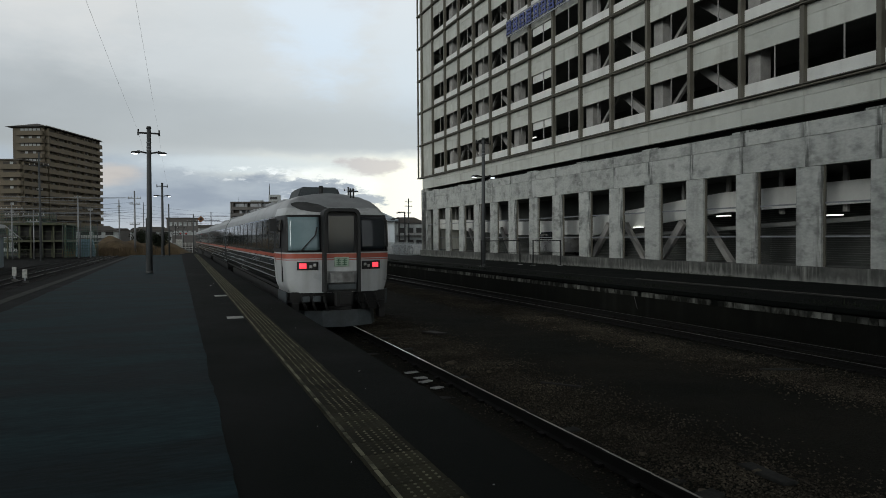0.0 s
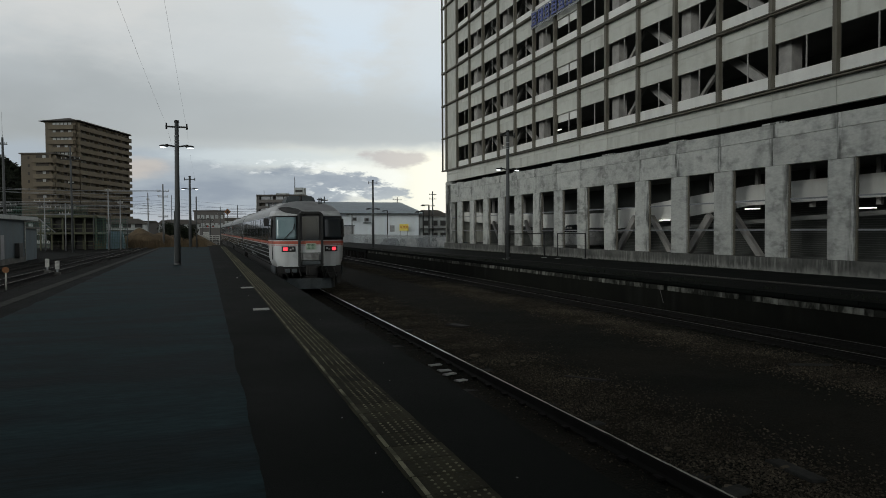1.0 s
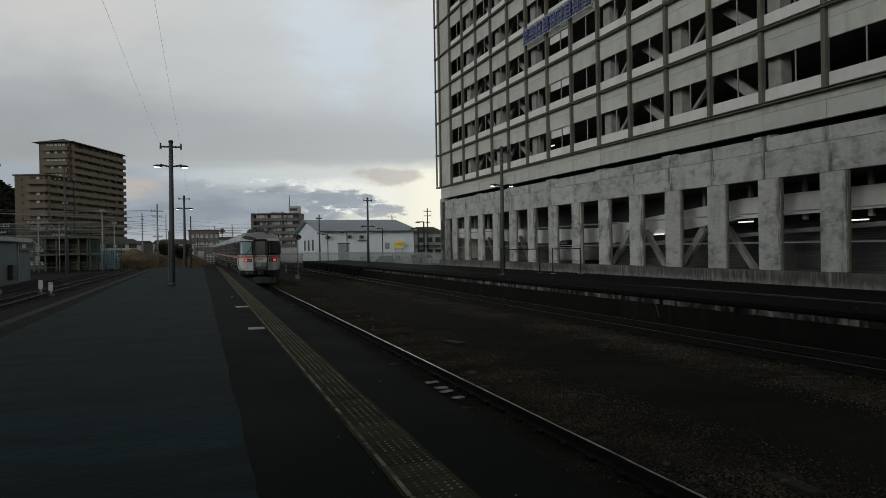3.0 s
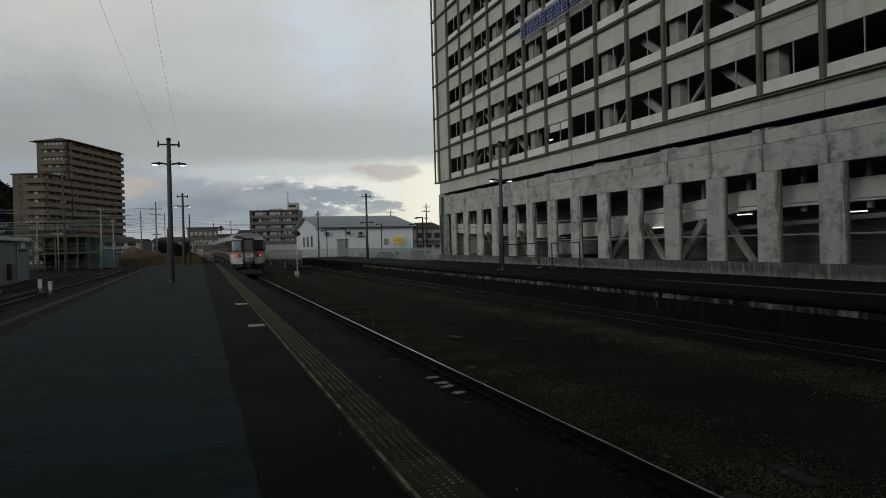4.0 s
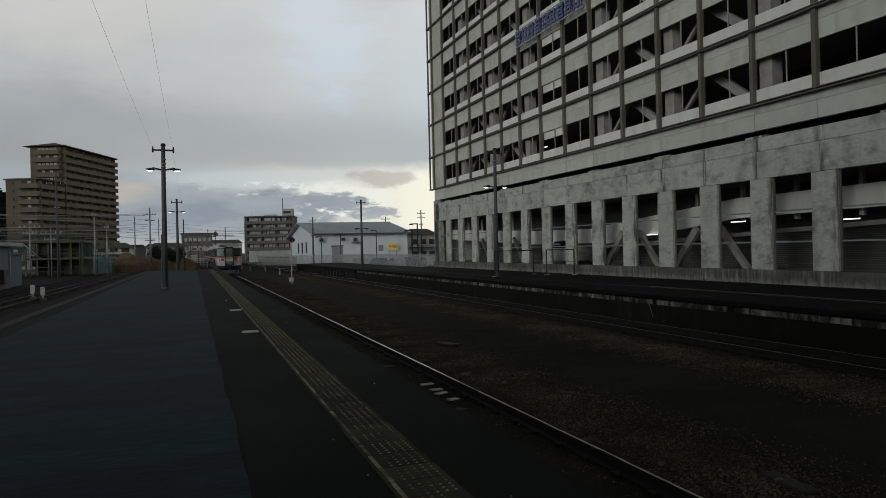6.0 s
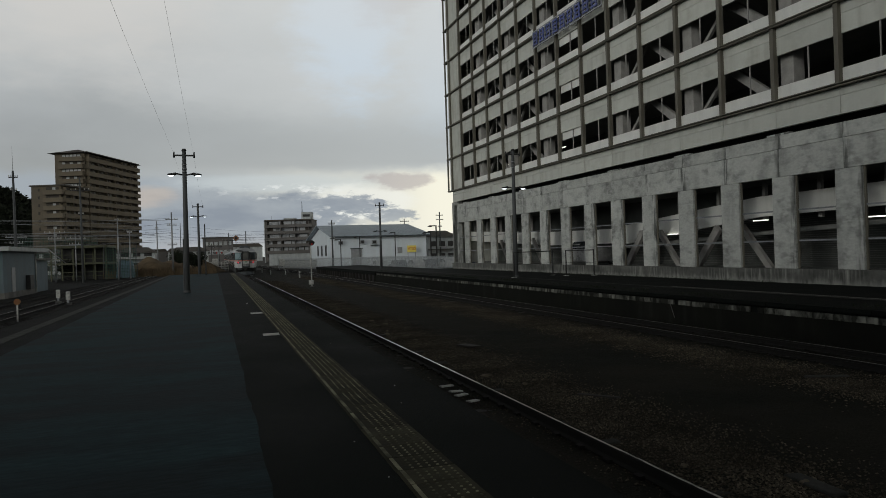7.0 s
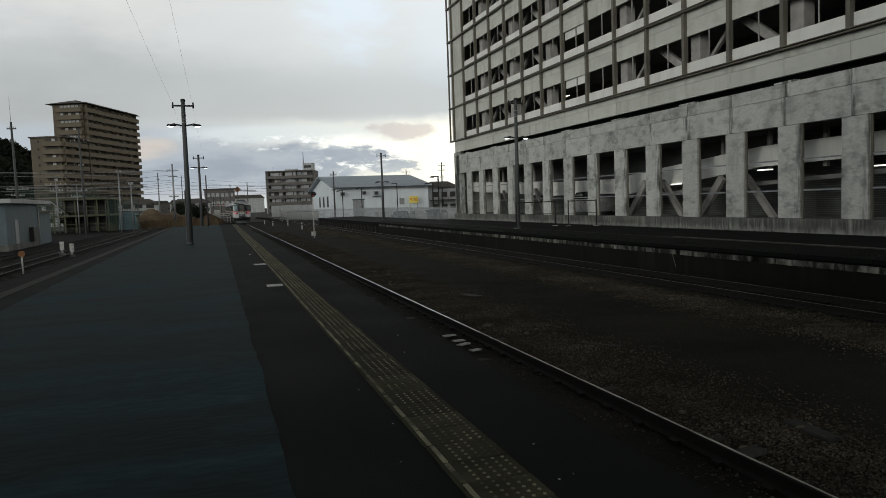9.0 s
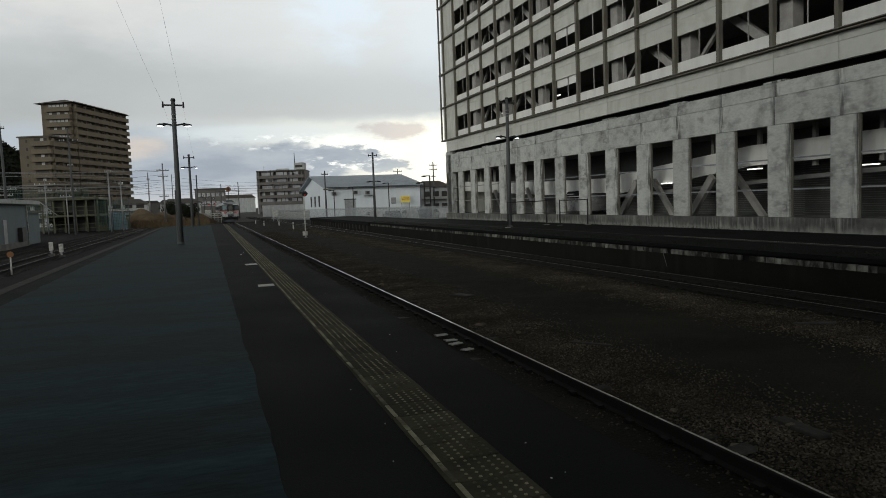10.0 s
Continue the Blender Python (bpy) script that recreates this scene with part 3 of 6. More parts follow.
def stones(name, x0, x1, y0, y1, count, size, material, label, skew=0.0, seed=1):
    """Loose ballast stones, each a small lump of six corners."""
    rng = random.Random(seed)
    verts, faces = [], []
    for _ in range(count):
        u = rng.random() ** 1.5
        y = y0 + (y1 - y0) * u
        x = rng.gauss((x0 + x1) / 2, (x1 - x0) * 0.33) + skew * y
        if x < 2.75 + skew * y or x > 13.4:
            continue
        s = size * rng.uniform(0.6, 1.4)
        z = BED + 0.005 + 0.03 * (noise.noise((x * 0.9, y * 0.9, 3)) + 0.5 * noise.noise((x * 2.7, y * 2.7, 7))) + s * 0.25
        b = len(verts)
        a0 = rng.random() * 6.28
        for k in range(4):
            r = s * rng.uniform(0.45, 0.75)
            verts.append((x + r * math.cos(a0 + 1.57 * k), y + r * math.sin(a0 + 1.57 * k), z + s * rng.uniform(-0.12, 0.12)))
        verts += [(x + s * rng.uniform(-0.2, 0.2), y + s * rng.uniform(-0.2, 0.2), z + s * rng.uniform(0.3, 0.5)), (x, y, z - s * 0.4)]
        for k in range(4):
            faces.append((b + k, b + (k + 1) % 4, b + 4))
            faces.append((b + (k + 1) % 4, b + k, b + 5))
    me = bpy.data.meshes.new(name)
    me.from_pydata(verts, [], faces)
    me.materials.append(material)
    return tagged(new(name, me), label, "gravel", kind="stuff")


stones("ballast_stones", 4.5, 6.2, 2, 70, 90000, 0.024, M["stones"], "brown crushed ballast along the rails", SKEW, 3)
stones("ballast_stones", 9.5, 11.0, 6, 80, 60000, 0.027, M["stones"], "brown crushed ballast along the far rails", 0, 5)
stones("ballast_stones", 2.9, 3.3, 2, 50, 9000, 0.022, M["stones"], "brown crushed ballast along the platform wall", SKEW, 11)

# opposite platform: blocks, a stained course, then a deck on legs
ZO = -0.12
opp = thing("far_platform", "old far platform with a stained block wall and dark surface", "platform", kind="structure")
part("slab", bbox(13.7, 21.2, -14, 58, BED - 0.3, ZO), M["asphalt"], opp, "very dark asphalt")
part("wall", bbox(13.66, 13.70, -14, 58, BED - 0.3, ZO - 0.30), M["dirtywall"], opp, "soot-dark stained platform wall")
cop = mesh_of("coping_stone", bbox(-0.06, 0.40, 0.008, 0.992, -0.10, 0.012, 0.012), M["asphalt"])
blk = [mesh_of("stained_block", bbox(-0.022, 0.06, 0.008, w, -h, 0.045, 0.014), M["whiteblock"]) for w, h in ((0.279, 0.10), (0.359, 0.10), (0.219, 0.10))]
for k in range(72):
    piece("coping_stone", cop, opp, pose(13.64, -14 + k, ZO))
y, k = -2.0, 0
while y < 57.5:
    if noise.noise((y * 0.6, 2.0, 5.0)) > -0.38:
        piece("stained_block", blk[k % 3], opp, pose(13.66, y, ZO - 0.20 + 0.004 * math.sin(k * 2.1), 0, 0, 0))
    y += (0.28, 0.36, 0.22)[k % 3]
    k += 1
part("white_line", bbox(15.9, 15.98, -14, 56, ZO + 0.001, ZO + 0.006), M["sleeper"], opp, "faded line along the platform")
dot = bmesh.new()
for i in range(3):
    for j in range(4):
        rod(dot, (0.05 + i * 0.07, 0.05 + j * 0.075, 0), (0.05 + i * 0.07, 0.05 + j * 0.075, 0.012), 0.016, 0.011, 6)
dot = mesh_of("stud_tile", dot, M["concrete"])
for k in range(60):
    piece("stud_tile", dot, opp, pose(16.1, 2 + 0.32 * k, ZO + 0.001))
deck = thing("deck", "", "", None)
deck.parent = opp
part("deck_slab", bbox(13.6, 19.5, 58, 92, ZO - 0.32, ZO), M["asphalt"], deck, "dark deck slab")
leg = mesh_of("deck_leg", bbox(-0.11, 0.11, -0.11, 0.11, BED - 0.25, ZO - 0.32), M["sleeper"])
for k in range(23):
    piece("deck_leg", leg, deck, pose(13.78, 58.8 + 1.5 * k, 0))
# shade under the deck, painted as a dark sheet
part("deck_back", bbox(15.4, 15.6, 58, 92, BED - 0.3, ZO - 0.33), M["recess"], deck, "dark sheet standing in for the shade beneath the deck")

# ---- the parking garage ----
XB = 20.3
BAY, FL = 2.745, 2.81
Y0 = 14.51                      # a line of steel posts stands here; the others at even steps
NEAR, FAR = -5, 14              # posts from the near end to the far corner
LEDGE = 6.62
FLOORS = 8
YN, YF = Y0 + NEAR * BAY, 56.2
garage = thing("parking_garage", "tall multi-storey parking garage of weathered concrete and pale panels", "parking garage")
part("plinth", bbox(XB - 0.10, XB + 0.5, YN, YF + 0.1, -1.3, 0.40, 0.01), M["plinth"], garage, "streaked concrete plinth")
top = LEDGE + FLOORS * FL
# inside: floor plates, back wall and end walls
for k in range(FLOORS + 1):
    z = LEDGE + k * FL
    part("floor_plate", bbox(XB + 0.55 if k == 0 else XB + 0.25, XB + 16, YN, YF - 0.1, z - 0.28, z - 0.02), M["inside"], garage)
part("ground_floor", bbox(XB + 0.5, XB + 16, YN, YF - 0.1, 0.05, 0.30), M["inside"], garage)
# stands well forward; its dark colour paints the gloom of the depth
part("back_wall", bbox(XB + 5.6, XB + 5.8, YN, YF - 0.15, 0.3, top), M["gloom"], garage, "inner wall with the garage's gloom put into its colour")
part("end_wall", bbox(XB + 0.12, XB + 16, YF - 0.12, YF, 0.4, top), M["panel"], garage, "pale end wall")
part("end_wall", bbox(XB + 0.12, XB + 16, YN, YN + 0.12, 0.4, top), M["panel"], garage, "pale end wall")
part("roof", bbox(XB, XB + 16, YN, YF, top, top + 0.3), M["bconcrete"], garage)
# lower concrete: piers between tall openings, and a band of cast panels above
OPEN_W, OPEN_Y = 1.74, 14.90    # an opening in every bay
pier = mesh_of("pier", bbox(0, 0.17, 0.0, BAY - OPEN_W, 0.405, 3.82, 0.015), M["bconcrete"])
headp = mesh_of("cast_panel", bbox(0, 0.30, 0.008, BAY - 0.008, 3.83, 4.86, 0.008), M["bconcrete"])
headq = mesh_of("cast_panel", bbox(0, 0.30, 0.008, BAY - 0.008, 4.872, 5.38, 0.008), M["bconcrete"])
upperp = mesh_of("band_panel", bbox(0, 0.20, 0.006, BAY - 0.006, 0.0, 0.62, 0.006), M["panel"])
upper2 = mesh_of("band_panel", bbox(0, 0.20, 0.006, BAY - 0.006, 0.63, 0.90, 0.006), M["panel"])
for k in range(NEAR, 15):
    y = OPEN_Y + k * BAY          # near side of this bay's opening
    piece("pier", pier, garage, pose(XB, y + OPEN_W, 0))
    yy = Y0 + k * BAY + 0.03
    piece("cast_panel", headp, garage, pose(XB, yy, 0))
    piece("cast_panel", headq, garage, pose(XB, yy, 0))
    piece("band_panel", upperp, garage, pose(XB - 0.06, yy, 5.64))
    piece("band_panel", upper2, garage, pose(XB - 0.06, yy, 5.64))
# the slot's inner shade is a near-black sheet
part("slot_back", bbox(XB + 0.9, XB + 0.95, YN, YF - 0.1, 5.0, 6.0), M["recess"], garage, "dark sheet standing in for the slot's shade")
part("corner_pier", bbox(XB, XB + 0.42, 54.9, YF, 0.405, 5.64, 0.015), M["bconcrete"], garage)
corb = mesh_of("bracket", bbox(-0.02, 0.2, -0.5, 0.5, 5.38, 5.45), M["bconcrete"])
for k in range(NEAR, 15, 1):
    if k % 2 == 0:
        piece("bracket", corb, garage, pose(XB, Y0 + k * BAY + 0.05, 0))
# the steel grid with two boards and a parapet in every field
upA = mesh_of("facade_panel", bbox(0, 0.10, 0.09, BAY - 0.09, 1.70, 2.36, 0.006), M["panel"])
upB = mesh_of("facade_panel", bbox(0, 0.10, 0.09, BAY - 0.09, 2.37, 2.77, 0.006), M["panel"])
par = mesh_of("parapet", bbox(0, 0.10, 0.09, BAY - 0.09, 0.08, 0.55, 0.006), M["parapet"])
mul = mesh_of("post", bbox(-0.16, 0.06, -0.085, 0.085, 0.0, FL, 0.008), M["mullion"])
led = bmesh.new()
quadbox(led, -0.24, 0.08, 0.0, BAY, -0.075, -0.035)
quadbox(led, -0.20, 0.08, 0.0, BAY, 0.025, 0.06)
led = mesh_of("ledge", led, M["mullion"])
thin = mesh_of("window_post", bbox(0.02, 0.06, -0.02, 0.02, 0.55, 1.70), M["brace"])
blind = mesh_of("white_blind", bbox(0.11, 0.14, 0.12, BAY / 2 - 0.04, 1.25, 1.70), M["parapet"])
# black strip that paints the shade between the ledge's two fins
rim = mesh_of("shadow_rail", bbox(0.0, 0.05, 0.0, BAY, -0.035, 0.025), M["black"])
for f in range(FLOORS):
    z = LEDGE + f * FL
    for k in range(NEAR, FAR + 1):
        y = Y0 + k * BAY
        at = pose(XB - 0.05, y, z)
        piece("post", mul, garage, at)
        if k == FAR:
            continue
        piece("facade_panel", upA, garage, at)
        piece("facade_panel", upB, garage, at)
        piece("parapet", par, garage, at)
        piece("ledge", led, garage, at)
        piece("shadow_rail", rim, garage, at)
        piece("window_post", thin, garage, at @ pose(0, BAY * 0.47, 0))
        if k == 7:
            piece("white_blind", blind, garage, at)
            piece("white_blind", blind, garage, at @ pose(0, BAY / 2 - 0.04, 0))
# the last field before the corner is half as wide and glazed white at the end
for f in range(FLOORS):
    z = LEDGE + f * FL
    y = Y0 + FAR * BAY
    part("end_panel", bbox(XB - 0.05, XB + 0.05, y + 0.09, YF - 0.75, z + 0.08, z + 2.77, 0.006), M["panel"], garage)
    part("end_post", bbox(XB - 0.20, XB + 0.0, YF - 0.75, YF - 0.60, z, z + FL, 0.006), M["mullion"], garage)
    part("corner_glazing", bbox(XB - 0.04, XB + 0.04, YF - 0.60, YF + 0.05, z + 0.08, z + 2.77, 0.006), M["parapet"], garage, "pale corner panel")
    part("end_ledge", bbox(XB - 0.25, XB + 0.03, y, YF + 0.32, z - 0.05, z + 0.05), M["mullion"], garage)
    part("corner_post", bbox(XB - 0.22, XB - 0.10, YF + 0.18, YF + 0.30, z, z + FL), M["mullion"], garage)
# columns and slanting braces behind the openings
col = mesh_of("column", bbox(-0.26, 0.26, -0.30, 0.30, 0.0, FL - 0.30, 0.02), M["brace"])


def slanting_beam(a, b, w, d):
    """A square steel beam from a to b, w wide across the facade and d deep."""
    a, b = Vector(a), Vector(b)
    up = b - a
    flat = Vector((1, 0, 0))
    cross = up.cross(flat).normalized()
    bm = bmesh.new()
    rings = [[bm.verts.new(c + cross * (u * w / 2) + flat * (v * d / 2)) for u, v in ((-1, -1), (1, -1), (1, 1), (-1, 1))] for c in (a, b)]
    for k in range(4):
        bm.faces.new((rings[0][k], rings[0][(k + 1) % 4], rings[1][(k + 1) % 4], rings[1][k]))
    bm.faces.new(rings[0])
    bm.faces.new(rings[1])
    bmesh.ops.recalc_face_normals(bm, faces=list(bm.faces))
    return bm


for f in range(FLOORS):
    z = LEDGE + f * FL
    for k in (2, 4, 6, 9, 11, 13):
        piece("column", col, garage, pose(XB + 0.55, Y0 + k * BAY - 0.22, z - 0.01))
    for k in (3, 5, 10, 12):
        y = Y0 + k * BAY
        part("slanting_brace", slanting_beam((XB + 0.85, y - 2.35, z), (XB + 0.85, y + 0.6, z + 2.2), 0.36, 0.20), M["brace"], garage)
        part("slanting_brace", slanting_beam((XB + 0.90, y + 3.05, z), (XB + 0.90, y + 0.6, z + 2.2), 0.15, 0.15), M["brace"], garage)
# ground storey: ramps, rails, braces and lit tubes seen through the tall openings
def band(y0, za0, zb0, y1, za1, zb1, x):
    return prism([(y0, zb0), (y1, zb1), (y1, za1), (y0, za0)], x, x + 0.16, "x")


part("ramp_parapet", band(YN, 3.55, 2.80, 22.7, 3.30, 2.46, XB + 1.5), M["parapet"], garage, "pale sloping ramp parapet")
part("ramp_parapet", band(22.7, 3.30, 2.46, 33.5, 2.45, 1.40, XB + 1.5), M["parapet"], garage, "pale sloping ramp parapet")
part("ramp_parapet", band(33.5, 2.40, 1.58, 41.0, 2.50, 1.60, XB + 1.5), M["parapet"], garage, "pale ramp parapet")
part("ramp_parapet", band(41.0, 2.50, 1.60, 55.8, 3.05, 2.25, XB + 1.5), M["parapet"], garage, "pale sloping ramp parapet")
part("ramp_slab", band(YN, 2.78, 2.60, 33.5, 1.40, 1.25, XB + 1.7), M["inside"], garage)
part("upper_slab", bbox(XB + 0.5, XB + 9, YN, YF - 0.2, 4.0, 4.3), M["inside"], garage)
# these two inner walls take the same painted gloom
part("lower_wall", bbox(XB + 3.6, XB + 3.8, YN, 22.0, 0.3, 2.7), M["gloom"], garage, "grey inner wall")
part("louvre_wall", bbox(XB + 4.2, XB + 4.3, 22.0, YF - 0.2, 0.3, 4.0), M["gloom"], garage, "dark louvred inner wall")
slat = mesh_of("louvre", bbox(0, 0.05, 0, BAY * 2, 0, 0.014), M["inside"])
for k in range(7):
    for j in range(25):
        piece("louvre", slat, garage, pose(XB + 4.05 if k < 6 else XB + 3.45, 22.0 + k * BAY * 2 if k < 6 else 22.0 - BAY * 2 - 0.05, 0.42 + 0.088 * j))
hbar = mesh_of("rail_bar", bbox(0.10, 0.14, 0.0, OPEN_W, -0.028, 0.028), M["steel"])
jamb = mesh_of("jamb", bbox(0.09, 0.15, -0.035, 0.035, 0.41, 3.82, 0.005), M["mullion"])
stub = mesh_of("stub_post", bbox(-0.07, 0.07, -0.09, 0.09, 2.3, 3.95, 0.01), M["brace"])
for k in range(NEAR, 15):
    y = OPEN_Y + k * BAY
    for z in (1.43, 2.56):
        piece("rail_bar", hbar, garage, pose(XB, y, z))
    for e in (0.036, OPEN_W - 0.036):
        piece("jamb", jamb, garage, pose(XB, y + e, 0))
    piece("stub_post", stub, garage, pose(XB + 1.9, y + 2.3, 0))
for yb, s in ((22.7, 1), (25.3, -1), (28.3, 1), (30.9, -1), (42.5, 1), (48.0, 1)):
    part("slanting_brace", slanting_beam((XB + 1.2, yb - 0.95 * s, 0.3), (XB + 1.2, yb + 0.60 * s, 2.1), 0.34 if s < 0 else 0.24, 0.2), M["brace"], garage)
for y, z, x in ((17.2, 2.15, 1.2), (22.3, 2.28, 1.2), (28.2, 1.90, 1.4), (32.2, 1.62, 1.6), (38.0, 1.56, 1.0), (47.2, 2.3, 1.5)):
    part("lit_tube", bbox(XB + x, XB + x + 0.08, y - 0.38, y + 0.38, z, z + 0.045, 0.01), M["tube"], garage, "lit white fluorescent tube")
for y, f in ((40.8, 0), (19.0, 3), (50.0, 0)):
    part("lit_tube", bbox(XB + 2.4, XB + 2.5, y - 0.5, y + 0.5, LEDGE + f * FL + 1.5, LEDGE + f * FL + 1.56, 0.01), M["tube"], garage)

# lettering board on the steel grid, unreadable: bars in its place
sign = thing("facade_sign", "blue lettering on a pale lattice across the garage facade", "sign")
zs, ys0, ys1 = 14.15, 31.0, 39.0
for z in (zs - 0.05, zs + 0.95):
    part("lattice_rail", bbox(XB - 0.42, XB - 0.36, ys0, ys1, z, z + 0.05), M["lattice"], sign)
bar = mesh_of("lattice_bar", bbox(XB - 0.41, XB - 0.37, -0.02, 0.02, zs - 0.05, zs + 1.0), M["lattice"])
for k in range(26):
    piece("lattice_bar", bar, sign, pose(0, ys0 + 0.02 + k * 0.318, 0))
part("mount", bbox(XB - 0.36, XB - 0.2, ys0, ys1, zs + 0.4, zs + 0.46), M["mullion"], sign)
rng = random.Random(4)
for k in range(9):
    y = ys1 - 0.45 - k * 0.86
    bm = bmesh.new()
    for z, w in ((0.08, 0.66), (0.30, 0.5), (0.52, 0.66), (0.74, 0.56)):
        quadbox(bm, XB - 0.47, XB - 0.425, y - w / 2, y + w / 2, zs + z, zs + z + 0.11)
    for s in (-0.22, 0.18):
        quadbox(bm, XB - 0.475, XB - 0.43, y + s - 0.05, y + s + 0.05, zs + 0.05, zs + 0.86)
    part("letter", bm, M["blue"], sign, "blue lettering too small to read")


# ---- the train ----
HW = 1.425                       # half the body's width


def body_outline():
    """Half of the cross-section from the sill to the roof's crown, rail level at 0."""
    return [(1.29, 0.98), (1.385, 1.25), (1.423, 1.795), (1.4235, 1.815), (1.424, 1.84), (1.4245, 1.955), (HW, 1.99), (1.415, 2.5), (1.385, 2.92), (1.31, 3.12), (1.14, 3.32), (0.84, 3.45), (0.42, 3.52), (0.0, 3.55)]


def face_y(x, z):
    """How far the cab's end lies behind its foremost point: bowed across, leaning back above the windows."""
    y = 0.30 * (abs(x) / HW) ** 2.4 + 0.10 * max(0.0, 1.9 - z) ** 1.5 * 0.6
    if z > 2.0:
        y += 0.10 * (z - 2.0)
    if z > 2.85:
        y += 1.9 * (z - 2.85) ** 1.25
    return y


def car_shell(length, cab):
    """The body as stations along the car; the cab end narrows and is closed by a bowed face."""
    half = body_outline()
    ring = [(-x, z) for x, z in half] + [(x, z) for x, z in reversed(half[:-1])]
    bm = bmesh.new()
    rows = []
    stations = ([(0.0, 0.915), (0.12, 0.94), (0.25, 0.957), (0.45, 0.972), (0.7, 0.986), (1.5, 1.0)] if cab else [(0.0, 1.0)]) + [(length - 0.05, 1.0), (length, 0.97)]
    for y, s in stations:
        row = []
        for x, z in ring:
            yy = y + (face_y(x * s, z) if (cab and y == 0.0) else face_y(x * s, z) * max(0, 1 - y / 2.2) if cab else 0)
            zz = z
            row.append(bm.verts.new((x * s, yy, zz)))
        rows.append(row)
    for a, b in zip(rows, rows[1:]):
        for k in range(len(ring) - 1):
            f = bm.faces.new((a[k], a[k + 1], b[k + 1], b[k]))
            f.smooth = True
        bm.faces.new((a[-1], a[0], b[0], b[-1]))
    bm.faces.new(list(reversed(rows[-1])))
    if not cab:
        bm.faces.new(rows[0])
        return bm
    # the cab's face as a fine grid between its two sides
    first = rows[0]
    n = len(half)
    cols = 14
    prev = None
    for k in range(n):
        a, b = first[k], first[len(ring) - 1 - k]
        if k == n - 1:
            for i in range(cols):
                if prev[i] is not prev[i + 1]:
                    bm.faces.new((prev[i], prev[i + 1], a))
            break
        row = [a]
        for i in range(1, cols):
            x = a.co.x + (b.co.x - a.co.x) * i / cols
            row.append(bm.verts.new((x, face_y(x, a.co.z), a.co.z)))
        row.append(b)
        if prev:
            for i in range(cols):
                f = bm.faces.new((prev[i], prev[i + 1], row[i + 1], row[i]))
                f.smooth = True
        prev = row
    bmesh.ops.recalc_face_normals(bm, faces=list(bm.faces))
    return bm


def face_patch(x0, x1, z0, z1, proud, thick=0.02, nx=8, nz=8, round_=0.0):
    """A patch that follows the cab's face, a little proud of it."""
    bm = bmesh.new()
    f, g = [], []
    for j in range(nz + 1):
        z = z0 + (z1 - z0) * j / nz
        r1, r2 = [], []
        for i in range(nx + 1):
            u = i / nx
            x = x0 + (x1 - x0) * u
            y = face_y(x, z) - proud
            r1.append(bm.verts.new((x, y, z)))
            r2.append(bm.verts.new((x, y + thick + proud, z)))
        f.append(r1), g.append(r2)
    for j in range(nz):
        for i in range(nx):
            bm.faces.new((f[j][i], f[j][i + 1], f[j + 1][i + 1], f[j + 1][i])).smooth = True
    rim = [(f[0][i], g[0][i]) for i in range(nx + 1)] + [(f[j][nx], g[j][nx]) for j in range(1, nz + 1)] + [(f[nz][i], g[nz][i]) for i in range(nx - 1, -1, -1)] + [(f[j][0], g[j][0]) for j in range(nz - 1, -1, -1)]
    for a, b in zip(rim, rim[1:]):
        bm.faces.new((a[0], b[0], b[1], a[1]))
    bmesh.ops.recalc_face_normals(bm, faces=list(bm.faces))
    return bm


def side_strip(side, y0, y1, z0, z1, proud, material, name, parent, label=""):
    """A strip on the car's side wall, following its slight curve."""
    half = body_outline()

    def wall_x(z):
        for (xa, za), (xb, zb) in zip(half, half[1:]):
            if za <= z <= zb:
                return xa + (xb - xa) * (z - za) / (zb - za)
        return half[0][0]
    bm = bmesh.new()
    zs = [z0 + (z1 - z0) * k / 4 for k in range(5)]
    a = [[bm.verts.new((side * (wall_x(z) + proud), y, z)) for z in zs] for y in (y0, y1)]
    b = [[bm.verts.new((side * (wall_x(z) - 0.02), y, z)) for z in zs] for y in (y0, y1)]
    for k in range(4):
        bm.faces.new((a[0][k], a[1][k], a[1][k + 1], a[0][k + 1]))
    bm.faces.new((a[0][0], b[0][0], b[1][0], a[1][0]))
    bm.faces.new((a[0][4], a[1][4], b[1][4], b[0][4]))
    for e in (0, 1):
        for k in range(4):
            bm.faces.new((a[e][k], a[e][k + 1], b[e][k + 1], b[e][k]))
    bmesh.ops.recalc_face_normals(bm, faces=list(bm.faces))
    return part(name, bm, material, parent, label)


